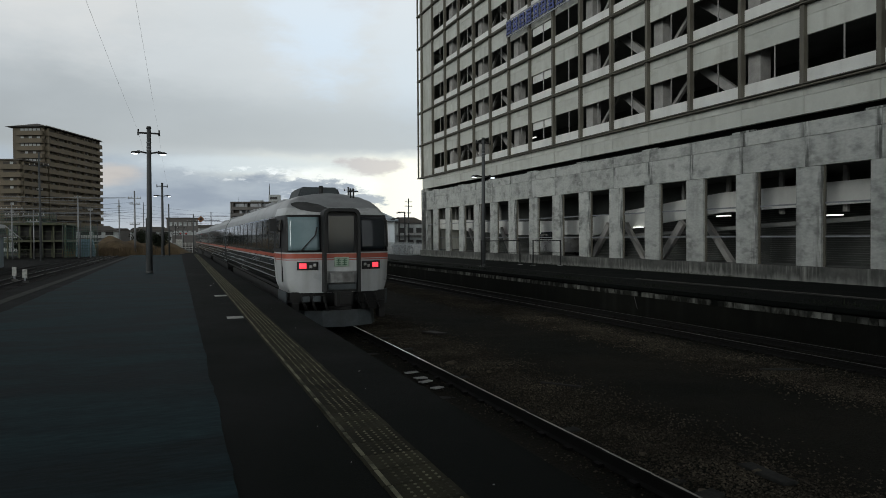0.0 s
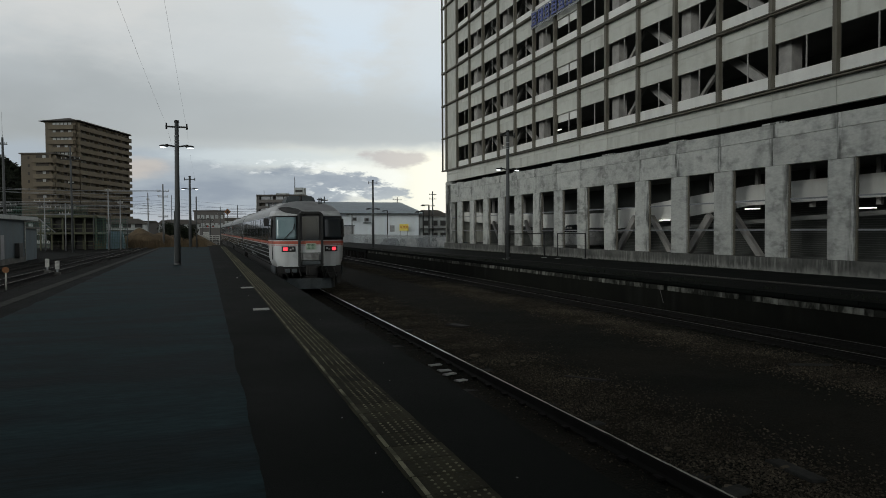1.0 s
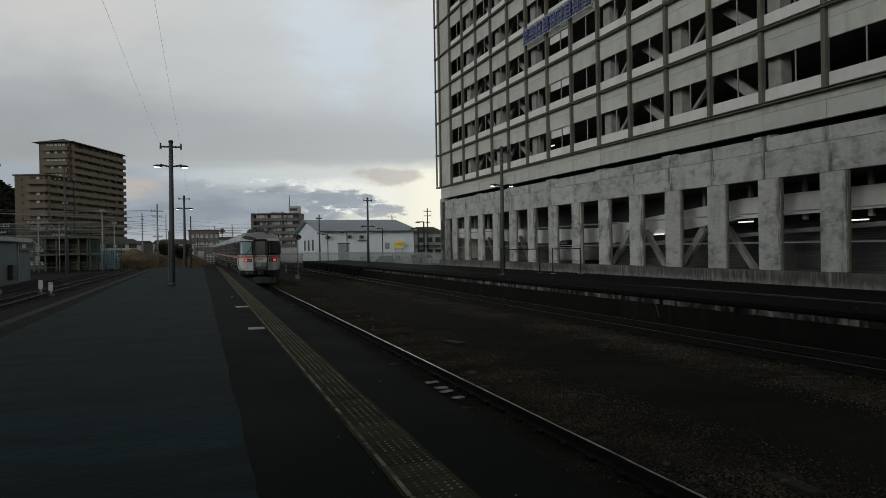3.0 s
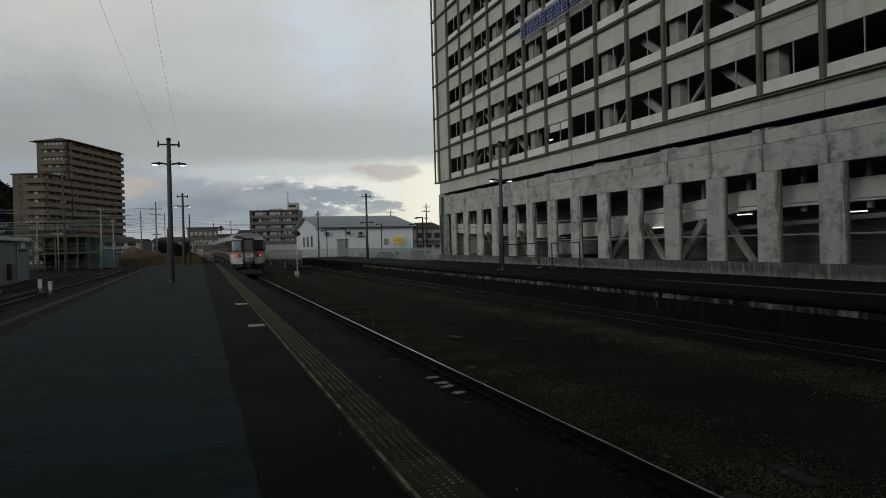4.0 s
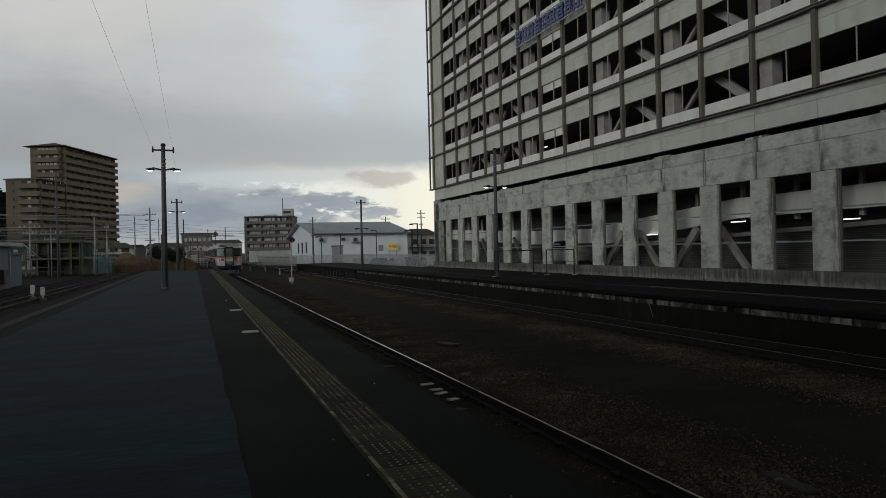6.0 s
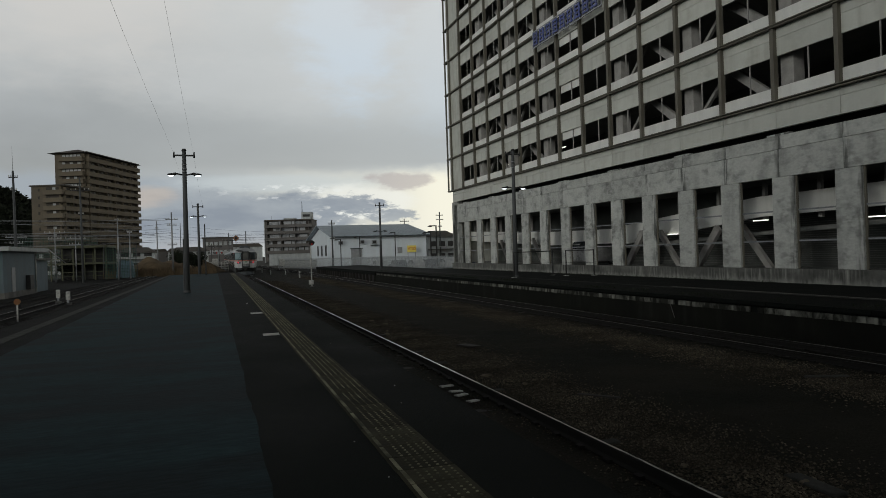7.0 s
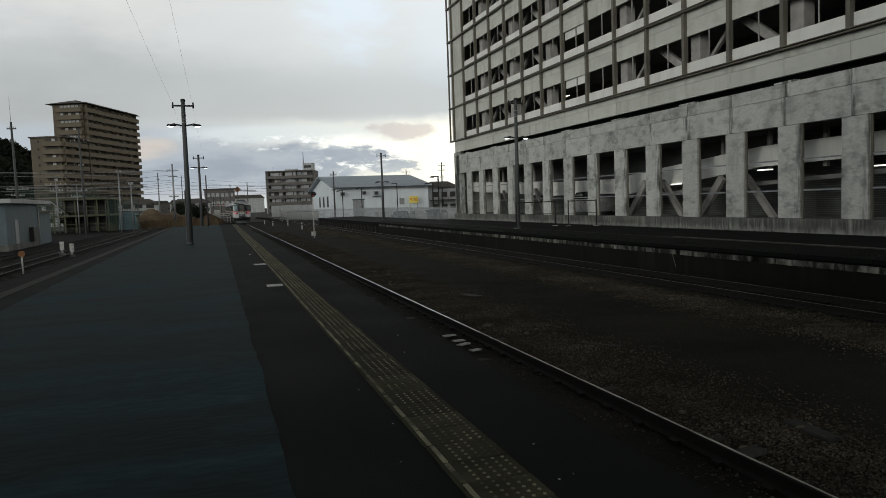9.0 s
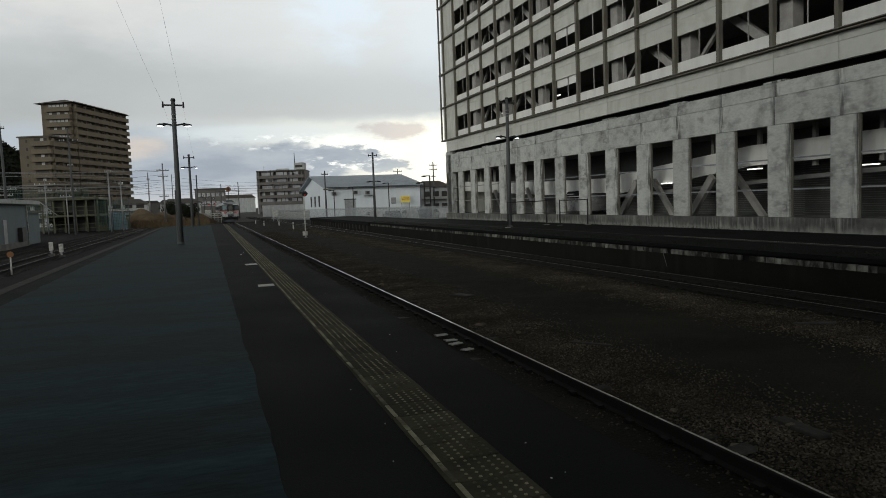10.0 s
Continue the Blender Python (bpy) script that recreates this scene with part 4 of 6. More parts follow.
def train_car(train, y0, length, cab):
    car = new("car")
    car.parent = train
    car.matrix_basis = pose(0, y0, 0)
    shell = car_shell(length, cab)
    if cab:  # the cab's painted zones, from the sill upwards
        for f in shell.faces:
            c = f.calc_center_median()
            if c.y < 1.52:
                f.material_index = 1 if c.z < 1.795 or 1.815 < c.z < 1.84 or 1.955 < c.z < 1.99 else 2 if c.z < 1.955 else 3 if c.z < 2.92 else 1 if c.z < 3.12 else 4
            elif c.z > 2.95:
                f.material_index = 4
    else:
        for f in shell.faces:
            if f.calc_center_median().z > 2.95:
                f.material_index = 4
    body = part("body", shell, M["stainless"], car, "stainless car body with grey roof")
    for k in ("white", "orange", "black", "trainroof"):
        body.data.materials.append(M[k])
    s0 = 1.55 if cab else 0.3
    for s in (-1, 1):
        side_strip(s, s0, length - 0.3, 2.05, 2.88, 0.006, M["glass"], "window_band", car, "dark continuous window band")
        side_strip(s, s0, length - 0.3, 1.86, 1.95, 0.008, M["orange"], "orange_stripe", car, "orange stripe")
        side_strip(s, s0, length - 0.3, 1.80, 1.84, 0.008, M["white"], "white_stripe", car, "white stripe")
        for z in (1.63, 1.47, 1.31):
            side_strip(s, s0, length - 0.3, z, z + 0.013, 0.010, M["steel"], "moulding", car, "pale moulding line")
        side_strip(s, s0, length - 0.3, 1.02, 1.10, 0.010, M["under"], "sill", car)
        for k in range(11):
            y = s0 + 1.2 + k * (length - s0 - 2.2) / 11
            side_strip(s, y - 0.035, y + 0.035, 2.07, 2.86, 0.014, M["black"], "window_pillar", car)
        for y in ((length - 1.6,) if cab else (s0 + 0.4, length - 1.6)):
            side_strip(s, y, y + 0.85, 1.10, 2.85, 0.010, M["stainless"], "side_door", car, "plain stainless side door")
    # roof: two rows of hatches and a long cooling unit
    for k in range(5):
        y = (5.0 if cab else 1.5) + k * (3.1 if cab else 3.6)
        part("roof_unit", bbox(-0.60, 0.60, y + 0.6, y + 2.2, 3.40, 3.66 if k % 2 else 3.61, 0.05), M["trainroof"], car, "grey roof unit")
    bm = bmesh.new()
    quadbox(bm, -1.15, 1.15, 2.6, length - 1.0, 0.42, 0.97)
    for y in ((3.2, length - 3.2)):
        quadbox(bm, -1.05, 1.05, y - 1.4, y + 1.4, 0.32, 0.60)
    part("underframe", bm, M["under"], car, "dark equipment boxes under the floor")
    for y in (3.2, length - 3.2):
        for d in (-1.05, 1.05):
            w = bmesh.new()
            for s in (-1, 1):
                rod(w, (s * 0.47, y + d, 0.43), (s * 0.60, y + d, 0.43), 0.43, 0.43, 20)
            rod(w, (-0.5, y + d, 0.43), (0.5, y + d, 0.43), 0.07, 0.07, 8)
            part("wheelset", w, M["under"], car, "dark steel wheelset")
    if not cab:
        part("gangway", bbox(-0.55, 0.55, -0.5, 0.02, 1.05, 3.1, 0.04), M["rubber"], car, "black rubber gangway")
    return car


def cab_end(car):
    """The rounded driving end with its gangway door, lamps, coupler and skirt."""
    # white lower cab and pale dome over the stainless body
    for s in (-1, 1):
        side_strip(s, 0.62, 1.20, 2.10, 2.82, 0.010, M["glass"], "cab_side_window", car, "dark cab side window")
        # windscreen: black surround, then the pane
        x0, x1 = (0.49, 1.285)
        a, b = (x0, x1) if s > 0 else (-x1, -x0)
        sur = part("windscreen_surround", face_patch(a, b, 1.995, 2.93, 0.014, 0.02), M["black"], car, "black windscreen surround")
        # left pane carries a painted sky reflection, right pane plain dark glass
        part("windscreen", face_patch(a + 0.03, b - 0.03, 2.04, 2.87, 0.022, 0.02), M["cabglass_sky"] if s < 0 else M["glass"], sur, "cab windscreen")
        lamp_box = part("lamp_box", face_patch(*((0.56, 1.06) if s > 0 else (-1.06, -0.56)), 1.55, 1.76, 0.02, 0.03), M["black"], car, "black lamp housing")
        part("tail_lamp", face_patch(*((0.84, 1.01) if s > 0 else (-1.01, -0.84)), 1.59, 1.72, 0.032, 0.02, 3, 3), M["redlamp"], lamp_box, "lit red tail lamp")
        for xc, zc in ((0.64, 1.675), (0.735, 1.635)):
            part("head_lamp", face_patch(s * xc - 0.035, s * xc + 0.035, zc - 0.035, zc + 0.035, 0.030, 0.02, 3, 3), M["clearlamp"], lamp_box, "unlit clear head lamp")
        rod_bm = rod(bmesh.new(), (s * 1.36, 0.55, 1.25), (s * 1.36, 0.55, 2.75), 0.018, 0.018, 6)
        part("grab_rail", rod_bm, M["black"], car)
    wip = bmesh.new()
    rod(wip, (-1.0, face_y(-1.0, 2.0) - 0.06, 2.0), (-0.62, face_y(-0.62, 2.40) - 0.06, 2.42), 0.014, 0.014, 6)
    rod(wip, (-0.62, face_y(-0.62, 2.40) - 0.06, 2.42), (-0.58, face_y(-0.6, 2.2) - 0.05, 2.62), 0.022, 0.018, 6)
    part("wiper", wip, M["black"], car, "black windscreen wiper")
    # gangway frame, a rounded arch standing out from the face
    def arch(w, z0, z1, r):
        pts = [(-w, z0), (w, z0)]
        for k in range(7):
            a = math.pi / 2 * k / 6
            pts.append((w - r + r * math.cos(a), z1 - r + r * math.sin(a)))
        for k in range(7):
            a = math.pi / 2 + math.pi / 2 * k / 6
            pts.append((-w + r + r * math.cos(a), z1 - r + r * math.sin(a)))
        return pts
    outer, inner = arch(0.46, 1.0, 3.08, 0.17), arch(0.395, 1.0, 3.0, 0.13)
    bm = bmesh.new()
    n = len(outer)
    rings = [[bm.verts.new((x, y, z)) for x, z in o] for o, y in ((outer, 0.25), (outer, -0.24), (inner, -0.24), (inner, 0.0))]
    for a, b in zip(rings, rings[1:]):
        for k in range(1, n):
            bm.faces.new((a[k], a[(k + 1) % n], b[(k + 1) % n], b[k]))
    bmesh.ops.recalc_face_normals(bm, faces=list(bm.faces))
    part("gangway_frame", bm, M["frame"], car, "grey rounded gangway frame")
    bm = prism(inner, -0.10, 0.2)
    door = part("gangway_door", bm, M["black"], car, "black gangway door")
    part("door_window", bbox(-0.33, 0.33, -0.118, -0.10, 1.99, 2.90, 0.008), M["glass"], door, "dark door window")
    part("door_band", bbox(-0.385, 0.385, -0.112, -0.10, 1.84, 1.955), M["orange"], door)
    part("door_line", bbox(-0.385, 0.385, -0.112, -0.10, 1.795, 1.815), M["orange"], door)
    part("door_white", bbox(-0.385, 0.385, -0.108, -0.10, 1.52, 1.97), M["white"], door, "white door panel")
    part("door_sooty", bbox(-0.385, 0.385, -0.110, -0.10, 1.22, 1.518), M["sootywhite"], door, "soot-stained white lower door")
    part("door_sill", prism([(-0.118, 1.20), (-0.118, 1.46), (-0.16, 1.50), (-0.20, 1.46), (-0.20, 1.24)], -0.30, 0.30, "x"), M["sootywhite"], door, "stained folded step plate")
    part("door_lip", bbox(-0.36, 0.36, -0.18, -0.10, 1.06, 1.20, 0.03), M["plow"], door)
    board = part("name_board", bbox(-0.185, 0.185, -0.140, -0.116, 1.63, 1.87, 0.02), M["signgreen"], door, "pale green name board")
    for x in (-0.075, 0.075):
        bm = bmesh.new()
        for z in (1.67, 1.72, 1.77, 1.815):
            quadbox(bm, x - 0.06, x + 0.06, -0.146, -0.139, z, z + 0.016)
        quadbox(bm, x - 0.012, x + 0.012, -0.1475, -0.139, 1.66, 1.83)
        part("lettering", bm, M["darkmark"], board)
    # under the floor: beam, coupler, pipes, wheels guard and skirt
    part("end_beam", bbox(-1.2, 1.2, 0.18, 0.5, 0.72, 1.0, 0.02), M["under"], car, "dark end beam")
    bm = bmesh.new()
    rod(bm, (0, 0.6, 0.85), (0, -0.25, 0.85), 0.12, 0.12, 10)
    quadbox(bm, -0.20, 0.20, -0.45, -0.18, 0.68, 1.02)
    quadbox(bm, -0.12, 0.12, -0.55, -0.44, 0.74, 0.96)
    part("coupler", bm, M["under"], car, "sooty coupler")
    for x in (-0.95, -0.72, -0.42, 0.42, 0.62, 0.9):
        hose = bmesh.new()
        rod(hose, (x, 0.10, 0.92), (x + 0.03, -0.02, 0.72), 0.032, 0.032, 8)
        rod(hose, (x + 0.03, -0.02, 0.72), (x + 0.10, 0.08, 0.56), 0.032, 0.036, 8)
        part("air_hose", hose, M["under"], car)
    for x0, x1, z0, z1 in ((-1.18, -1.02, 0.30, 0.74), (0.55, 0.98, 0.52, 0.72), (1.02, 1.18, 0.30, 0.74), (-0.30, 0.30, 0.42, 0.60)):
        part("step_box", bbox(x0, x1, 0.12, 0.45, z0, z1, 0.02), M["under"], car)
    for x in (-0.86, -0.60):
        part("bracket_box", bbox(x - 0.09, x + 0.09, -0.02, 0.18, 0.76, 0.90, 0.02), M["plow"], car)
    for s in (-1, 1):
        part("side_skirt", prism([(0.42, 0.62), (1.75, 0.52), (1.75, 1.0), (0.36, 1.0)], s * 1.27, s * 1.31, "x"), M["plow"], car, "grey-blue side skirt plate")
    sk = bmesh.new()
    pts = [(-1.05, 0.75), (-0.85, 0.30), (-0.45, 0.08), (0.0, 0.0), (0.45, 0.08), (0.85, 0.30), (1.05, 0.75)]
    a = [sk.verts.new((x, y + 0.05, 0.52)) for x, y in pts]
    b = [sk.verts.new((x, y - 0.07, 0.12)) for x, y in pts]
    c = [sk.verts.new((x, y + 0.09, 0.52)) for x, y in pts]
    d = [sk.verts.new((x, y - 0.03, 0.12)) for x, y in pts]
    for k in range(6):
        sk.faces.new((b[k], b[k + 1], a[k + 1], a[k]))
        sk.faces.new((c[k], c[k + 1], d[k + 1], d[k]))
        sk.faces.new((a[k], a[k + 1], c[k + 1], c[k]))
        sk.faces.new((d[k], d[k + 1], b[k + 1], b[k]))
    part("skirt", sk, M["plow"], car, "grey-blue obstacle skirt")
    # dome, roof hump, horn, antenna, mirror
    hump = prism([(-0.66, 3.42), (0.66, 3.42), (0.52, 3.80), (-0.52, 3.80)], 2.6, 4.3)
    bmesh.ops.bevel(hump, geom=list(hump.edges), offset=0.05, segments=2, affect="EDGES")
    part("roof_hump", hump, M["plow"], car, "grey roof hump")
    bm = bmesh.new()
    rod(bm, (-0.10, 1.9, 3.45), (-0.10, 1.9, 3.78), 0.06, 0.06, 10)
    part("horn", bm, M["black"], car)
    bm = bmesh.new()
    for x in (0.50, 0.58):
        rod(bm, (x, 0.95, 3.40), (x, 0.95, 3.66), 0.025, 0.025, 6)
    rod(bm, (0.42, 0.95, 3.58), (0.70, 0.95, 3.58), 0.018, 0.018, 6)
    part("antenna", bm, M["black"], car)
    soot_bm = bmesh.new()
    mid_v = soot_bm.verts.new((-0.66, face_y(-0.66, 3.14) - 0.012, 3.14))
    ring = []
    for k in range(24):
        a = 2 * math.pi * k / 24
        r = 1 + 0.18 * noise.noise((math.cos(a) * 2, math.sin(a) * 2, 4))
        x, z = -0.66 + 0.44 * r * math.cos(a), 3.14 + 0.13 * r * math.sin(a) - 0.06 * math.cos(a)
        ring.append(soot_bm.verts.new((x, face_y(x, z) - 0.012, z)))
    for k in range(24):
        soot_bm.faces.new((mid_v, ring[k], ring[(k + 1) % 24]))
    part("soot_patch", soot_bm, M["soot"], car, "soot-blackened patch on the dome")
    bm = bbox(-1.68, -1.50, 0.42, 0.55, 2.52, 2.84, 0.03)
    rod(bm, (-1.55, 0.5, 2.6), (-1.35, 0.62, 2.5), 0.02, 0.02, 6)
    part("cab_mirror", bm, M["black"], car, "black cab mirror")


train = thing("train", "four-car stainless diesel express train with orange and white bands", "train")
LEN = 21.0
for k in range(4):
    car = train_car(train, k * (LEN + 0.5), LEN, k == 0)
    if k == 0:
        cab_end(car)


# ---- on the platform ----
tactile = thing("tactile_strip", "worn yellow studded paving strip with a raised guide bar", "tactile paving", pose(0, 0, 0, 0, 0, -0.63), kind="structure")
bm = bbox(0.0, 0.415, 0.004, 0.296, -0.03, 0.006)
tile_me = mesh_of("tile", bm, M["tactile"])
bm = bmesh.new()
for i in range(5):
    for j in range(5):
        x, y = 0.125 + i * 0.061, 0.030 + j * 0.060
        rod(bm, (x, y, 0.005), (x, y, 0.011), 0.0125, 0.008, 7)
stud_me = mesh_of("studs", bm, M["tactdot"])
stud_me.name = "stud_field"
bar_me = mesh_of("guide_bar", bbox(0.022, 0.050, 0.010, 0.290, 0.005, 0.012, 0.003), M["tactdot"])
for k in range(225):
    y = 1.2 + k * 0.302
    t = piece("tile", tile_me, tactile, pose(1.112 + random.uniform(-0.003, 0.003), y, 0.003, 0, 0, random.uniform(-0.25, 0.25)))
    piece("stud_field", stud_me, t)
    piece("guide_bar", bar_me, t)


def floor_mark(x, y, w, d, turn):
    bm = bbox(-w / 2, w / 2, -d / 2, d / 2, 0, 0.006, 0.002)
    return single("floor_mark", bm, M["whitepaint"], "small white boarding mark painted on dark asphalt", "floor mark", pose(x, y, 0.001, 0, 0, turn), "boarding marks")


floor_mark(1.16, 18.75, 0.30, 0.42, 2)
floor_mark(1.09, 13.45, 0.30, 0.36, -2)
floor_mark(1.12, 22.9, 0.05, 0.12, 0)
rng = random.Random(21)
for k in range(16):
    x, y = rng.choice((rng.uniform(0.9, 1.1), rng.uniform(1.62, 1.9))), 3 + 22 * rng.random() ** 1.3
    w = rng.uniform(0.002, 0.0045)
    single("grit", bbox(-w, w, -w * 1.6, w * 1.6, 0, 0.005, 0.001), M["whitepaint"], "pale scrap of grit on dark asphalt", "grit", pose(x + SKEW * y, y, 0.001, 0, 0, rng.uniform(0, 180)), "grit on the platform")


def platform_lamp(x, y, height, lamp_z, label, two=True, lean=0.0, lit=True):
    """A concrete mast with an insulator arm at its head and two short lamp arms."""
    p = thing("platform_lamp", label, "lamp post", pose(x, y, 0, 0, lean, 0), "lamp posts along the platforms")
    part("mast", rod(bmesh.new(), (0, 0, -0.05), (0, 0, height), 0.125, 0.085, 16), M["pole"], p)
    part("base_collar", rod(bmesh.new(), (0, 0, 0.0), (0, 0, 0.10), 0.16, 0.14, 16), M["pole"], p)
    part("cap", rod(bmesh.new(), (0, 0, height), (0, 0, height + 0.10), 0.11, 0.085, 12), M["black"], p)
    cross = part("crossarm", bbox(-0.46, 0.46, -0.035, 0.035, height - 0.23, height - 0.16, 0.01), M["black"], p)
    for s in (-0.42, 0.42):
        part("insulator", rod(bmesh.new(), (s, 0, height - 0.30), (s, 0, height - 0.04), 0.042, 0.030, 8), M["black"], cross)
    for z in (height - 0.62, height - 0.82, height - 0.95):
        part("band", rod(bmesh.new(), (0, 0, z), (0, 0, z + 0.04), 0.104, 0.104, 14), M["steel"], p)
    for s in ((-1, 1) if two else (-1,)):
        bm = bmesh.new()
        rod(bm, (s * 0.08, 0, lamp_z + 0.02), (s * 0.35, 0, lamp_z + 0.07), 0.035, 0.04, 8)
        rod(bm, (s * 0.35, 0, lamp_z + 0.07), (s * 0.46, 0, lamp_z + 0.05), 0.06, 0.07, 8)
        arm = part("lamp_arm", bm, M["black"], p)
        head = bmesh.new()
        bmesh.ops.create_uvsphere(head, u_segments=14, v_segments=8, radius=1.0, matrix=Matrix.Translation((s * 0.54, 0, lamp_z + 0.03)) @ Matrix.Diagonal((0.19, 0.09, 0.065, 1)))
        hd = part("lamp_head", head, M["black"], arm)
        bowl = bmesh.new()
        bmesh.ops.create_uvsphere(bowl, u_segments=14, v_segments=8, radius=1.0, matrix=Matrix.Translation((s * 0.56, 0, lamp_z - 0.015)) @ Matrix.Diagonal((0.14, 0.075, 0.045, 1)))
        bowl_ob = new("lamp_bowl", mesh_of("lamp_bowl", bowl, M["lamp"] if lit else M["steel"]))
        bowl_ob.parent = p
        tagged(bowl_ob, "lit white lamp bowl" if lit else "unlit lamp bowl")
    bm = bmesh.new()
    rod(bm, (-0.13, -0.04, 0.0), (-0.12, -0.04, 2.4), 0.03, 0.03, 6)
    part("conduit", bm, M["pole"], p)
    return p


platform_lamp(-0.93, 32.4, 6.30, 5.22, "grey concrete platform mast with two lit lamps and a crossarm", lean=0.4)
platform_lamp(-0.76, 64.5, 6.30, 5.22, "slender grey platform mast with two lit lamps, near the platform's end")
m = platform_lamp(16.2, 34.7, 7.05, 4.95, "dark lamp mast on the far platform before the garage", lean=0.3)
m.location.z = ZO
m = platform_lamp(16.2, 66.0, 6.5, 3.7, "dark mast on the far platform's deck", lit=False)
m.location.z = ZO
single("sign_post", rod(bmesh.new(), (0, 0, 0), (0, 0, 4.6), 0.06, 0.05, 10), M["pole"], "thin grey post near the platform's end", "post", pose(-0.25, 65.0, 0))
# wires from mast to mast
for s in (-0.42, 0.42):
    for y0, y1, x0, x1, sag in ((-30.0, 32.4, -1.10, -0.93, 0.55), (32.4, 64.5, -0.93, -0.76, 0.3)):
        cu = bpy.data.curves.new("wire", "CURVE")
        cu.dimensions = "3D"
        cu.bevel_depth = 0.0021
        sp = cu.splines.new("POLY")
        sp.points.add(24)
        for k in range(25):
            u = k / 24
            sp.points[k].co = (x0 + (x1 - x0) * u + s, y0 + (y1 - y0) * u, 6.30 - 4 * sag * u * (1 - u), 1)
        cu.materials.append(M["wirec"])
        tagged(new("overhead_wire", cu), "thin dark wire slung between platform masts", "wire", "overhead wires")

# barrier frames before the garage
def barrier(x0, y0, x1, y1, h):
    b = thing("barrier", "thin black tube barrier with two legs on the far platform", "barrier", pose(0, 0, ZO), "barriers")
    for x, y in ((x0, y0), (x1, y1)):
        part("leg", rod(bmesh.new(), (x, y, 0), (x, y, h), 0.035, 0.035, 8), M["black"], b)
        part("foot", bbox(x - 0.12, x + 0.12, y - 0.12, y + 0.12, 0, 0.015), M["whitepaint"], b)
    part("top_rail", rod(bmesh.new(), (x0, y0, h - 0.04), (x1, y1, h - 0.04), 0.025, 0.025, 8), M["black"], b)
    part("mid_rail", rod(bmesh.new(), (x0, y0, h * 0.5), (x1, y1, h * 0.5), 0.012, 0.012, 6), M["black"], b)


barrier(15.78, 34.05, 18.64, 34.95, 1.42)
barrier(18.75, 33.6, 19.75, 32.35, 1.42)

# ---- between the tracks ----
sg = thing("signal_post", "thin pale post with a dark round signal head between tracks", "railway signal", pose(7.6, 54.0, BED - 0.1))
part("post", rod(bmesh.new(), (0, 0, 0), (0, 0, 3.35), 0.05, 0.045, 10), M["whitepaint"], sg, "pale grey post")
part("foot_box", bbox(-0.22, 0.14, -0.12, 0.12, 0.30, 0.62, 0.02), M["whitepaint"], sg, "pale control box")
part("foot", bbox(-0.14, 0.14, -0.14, 0.14, 0.0, 0.14), M["concrete"], sg)
hd = rod(bmesh.new(), (0.06, -0.16, 3.55), (0.06, 0.06, 3.55), 0.21, 0.21, 20)
hdp = part("signal_head", hd, M["black"], sg, "round black signal head")
part("lens", rod(bmesh.new(), (0.06, -0.20, 3.47), (0.06, -0.155, 3.47), 0.045, 0.045, 12), M["redsignal"], hdp, "lit red lens")
for x in (0.0, 0.2):
    part("lens_hood", rod(bmesh.new(), (x, -0.28, 3.55), (x, -0.16, 3.55), 0.085, 0.085, 12), M["rubber"], hdp)
part("ladder_step", bbox(-0.16, 0.16, -0.02, 0.02, 1.2, 1.24), M["steel"], sg)


def marker(x, y, h, label):
    p = thing("track_marker", label, "marker post", pose(x, y, BED - 0.1), "marker posts")
    part("stake", bbox(-0.07, 0.07, -0.05, 0.05, 0, h, 0.012), M["whitepaint"], p)
    part("stake_foot", bbox(-0.11, 0.11, -0.09, 0.09, 0, 0.10, 0.01), M["concrete"], p)
    part("band", bbox(-0.072, 0.072, -0.052, 0.052, h * 0.72, h * 0.82), M["black"], p)


for x, y, h in ((7.8, 109, 0.75), (8.0, 96.5, 0.75), (9.6, 92.5, 0.8), (9.4, 76.0, 0.85)):
    marker(x, y, h, "short white track marker standing in ballast")
# pale painted stones near the bright rail, a board and rubble
for k, (x, y) in enumerate(((3.97, 11.74), (3.96, 11.22), (3.94, 10.90), (3.95, 10.38))):
    single("pale_plate", bbox(-0.12, 0.12, -0.055, 0.055, 0, 0.022, 0.006), M["whitepaint"], "pale concrete plate lying beside the worn rail", "plate", pose(x + 0.05, y, BED + 0.045, 0, 4 * (k % 2), 8 + 7 * k), "pale plates beside the rail")
single("plank", bbox(-0.05, 0.05, -0.36, 0.36, 0, 0.035, 0.008), M["sleeper"], "weathered short plank lying on ballast", "plank", pose(6.05, 9.9, BED + 0.0, 0, 2, 38))
single("flat_stone", bbox(-0.18, 0.18, -0.30, 0.30, 0, 0.05, 0.02), M["sleeper"], "flat grey stone slab lying in ballast", "stone", pose(6.3, 16.5, BED + 0.01, 0, 3, 20))
single("concrete_slab", bbox(-0.10, 0.10, -0.32, 0.32, 0, 0.04, 0.018), M["oldstone"], "broken pale concrete slab lying in ballast", "slab", pose(5.75, 5.35, BED + 0.0, 0, 3, -4))
single("flat_stone", bbox(-0.05, 0.05, -0.38, 0.38, 0, 0.035, 0.015), M["oldstone"], "long pale stone strip beside the far rails", "stone", pose(10.45, 9.4, BED + 0.01, 0, 2, 68))
rng = random.Random(12)
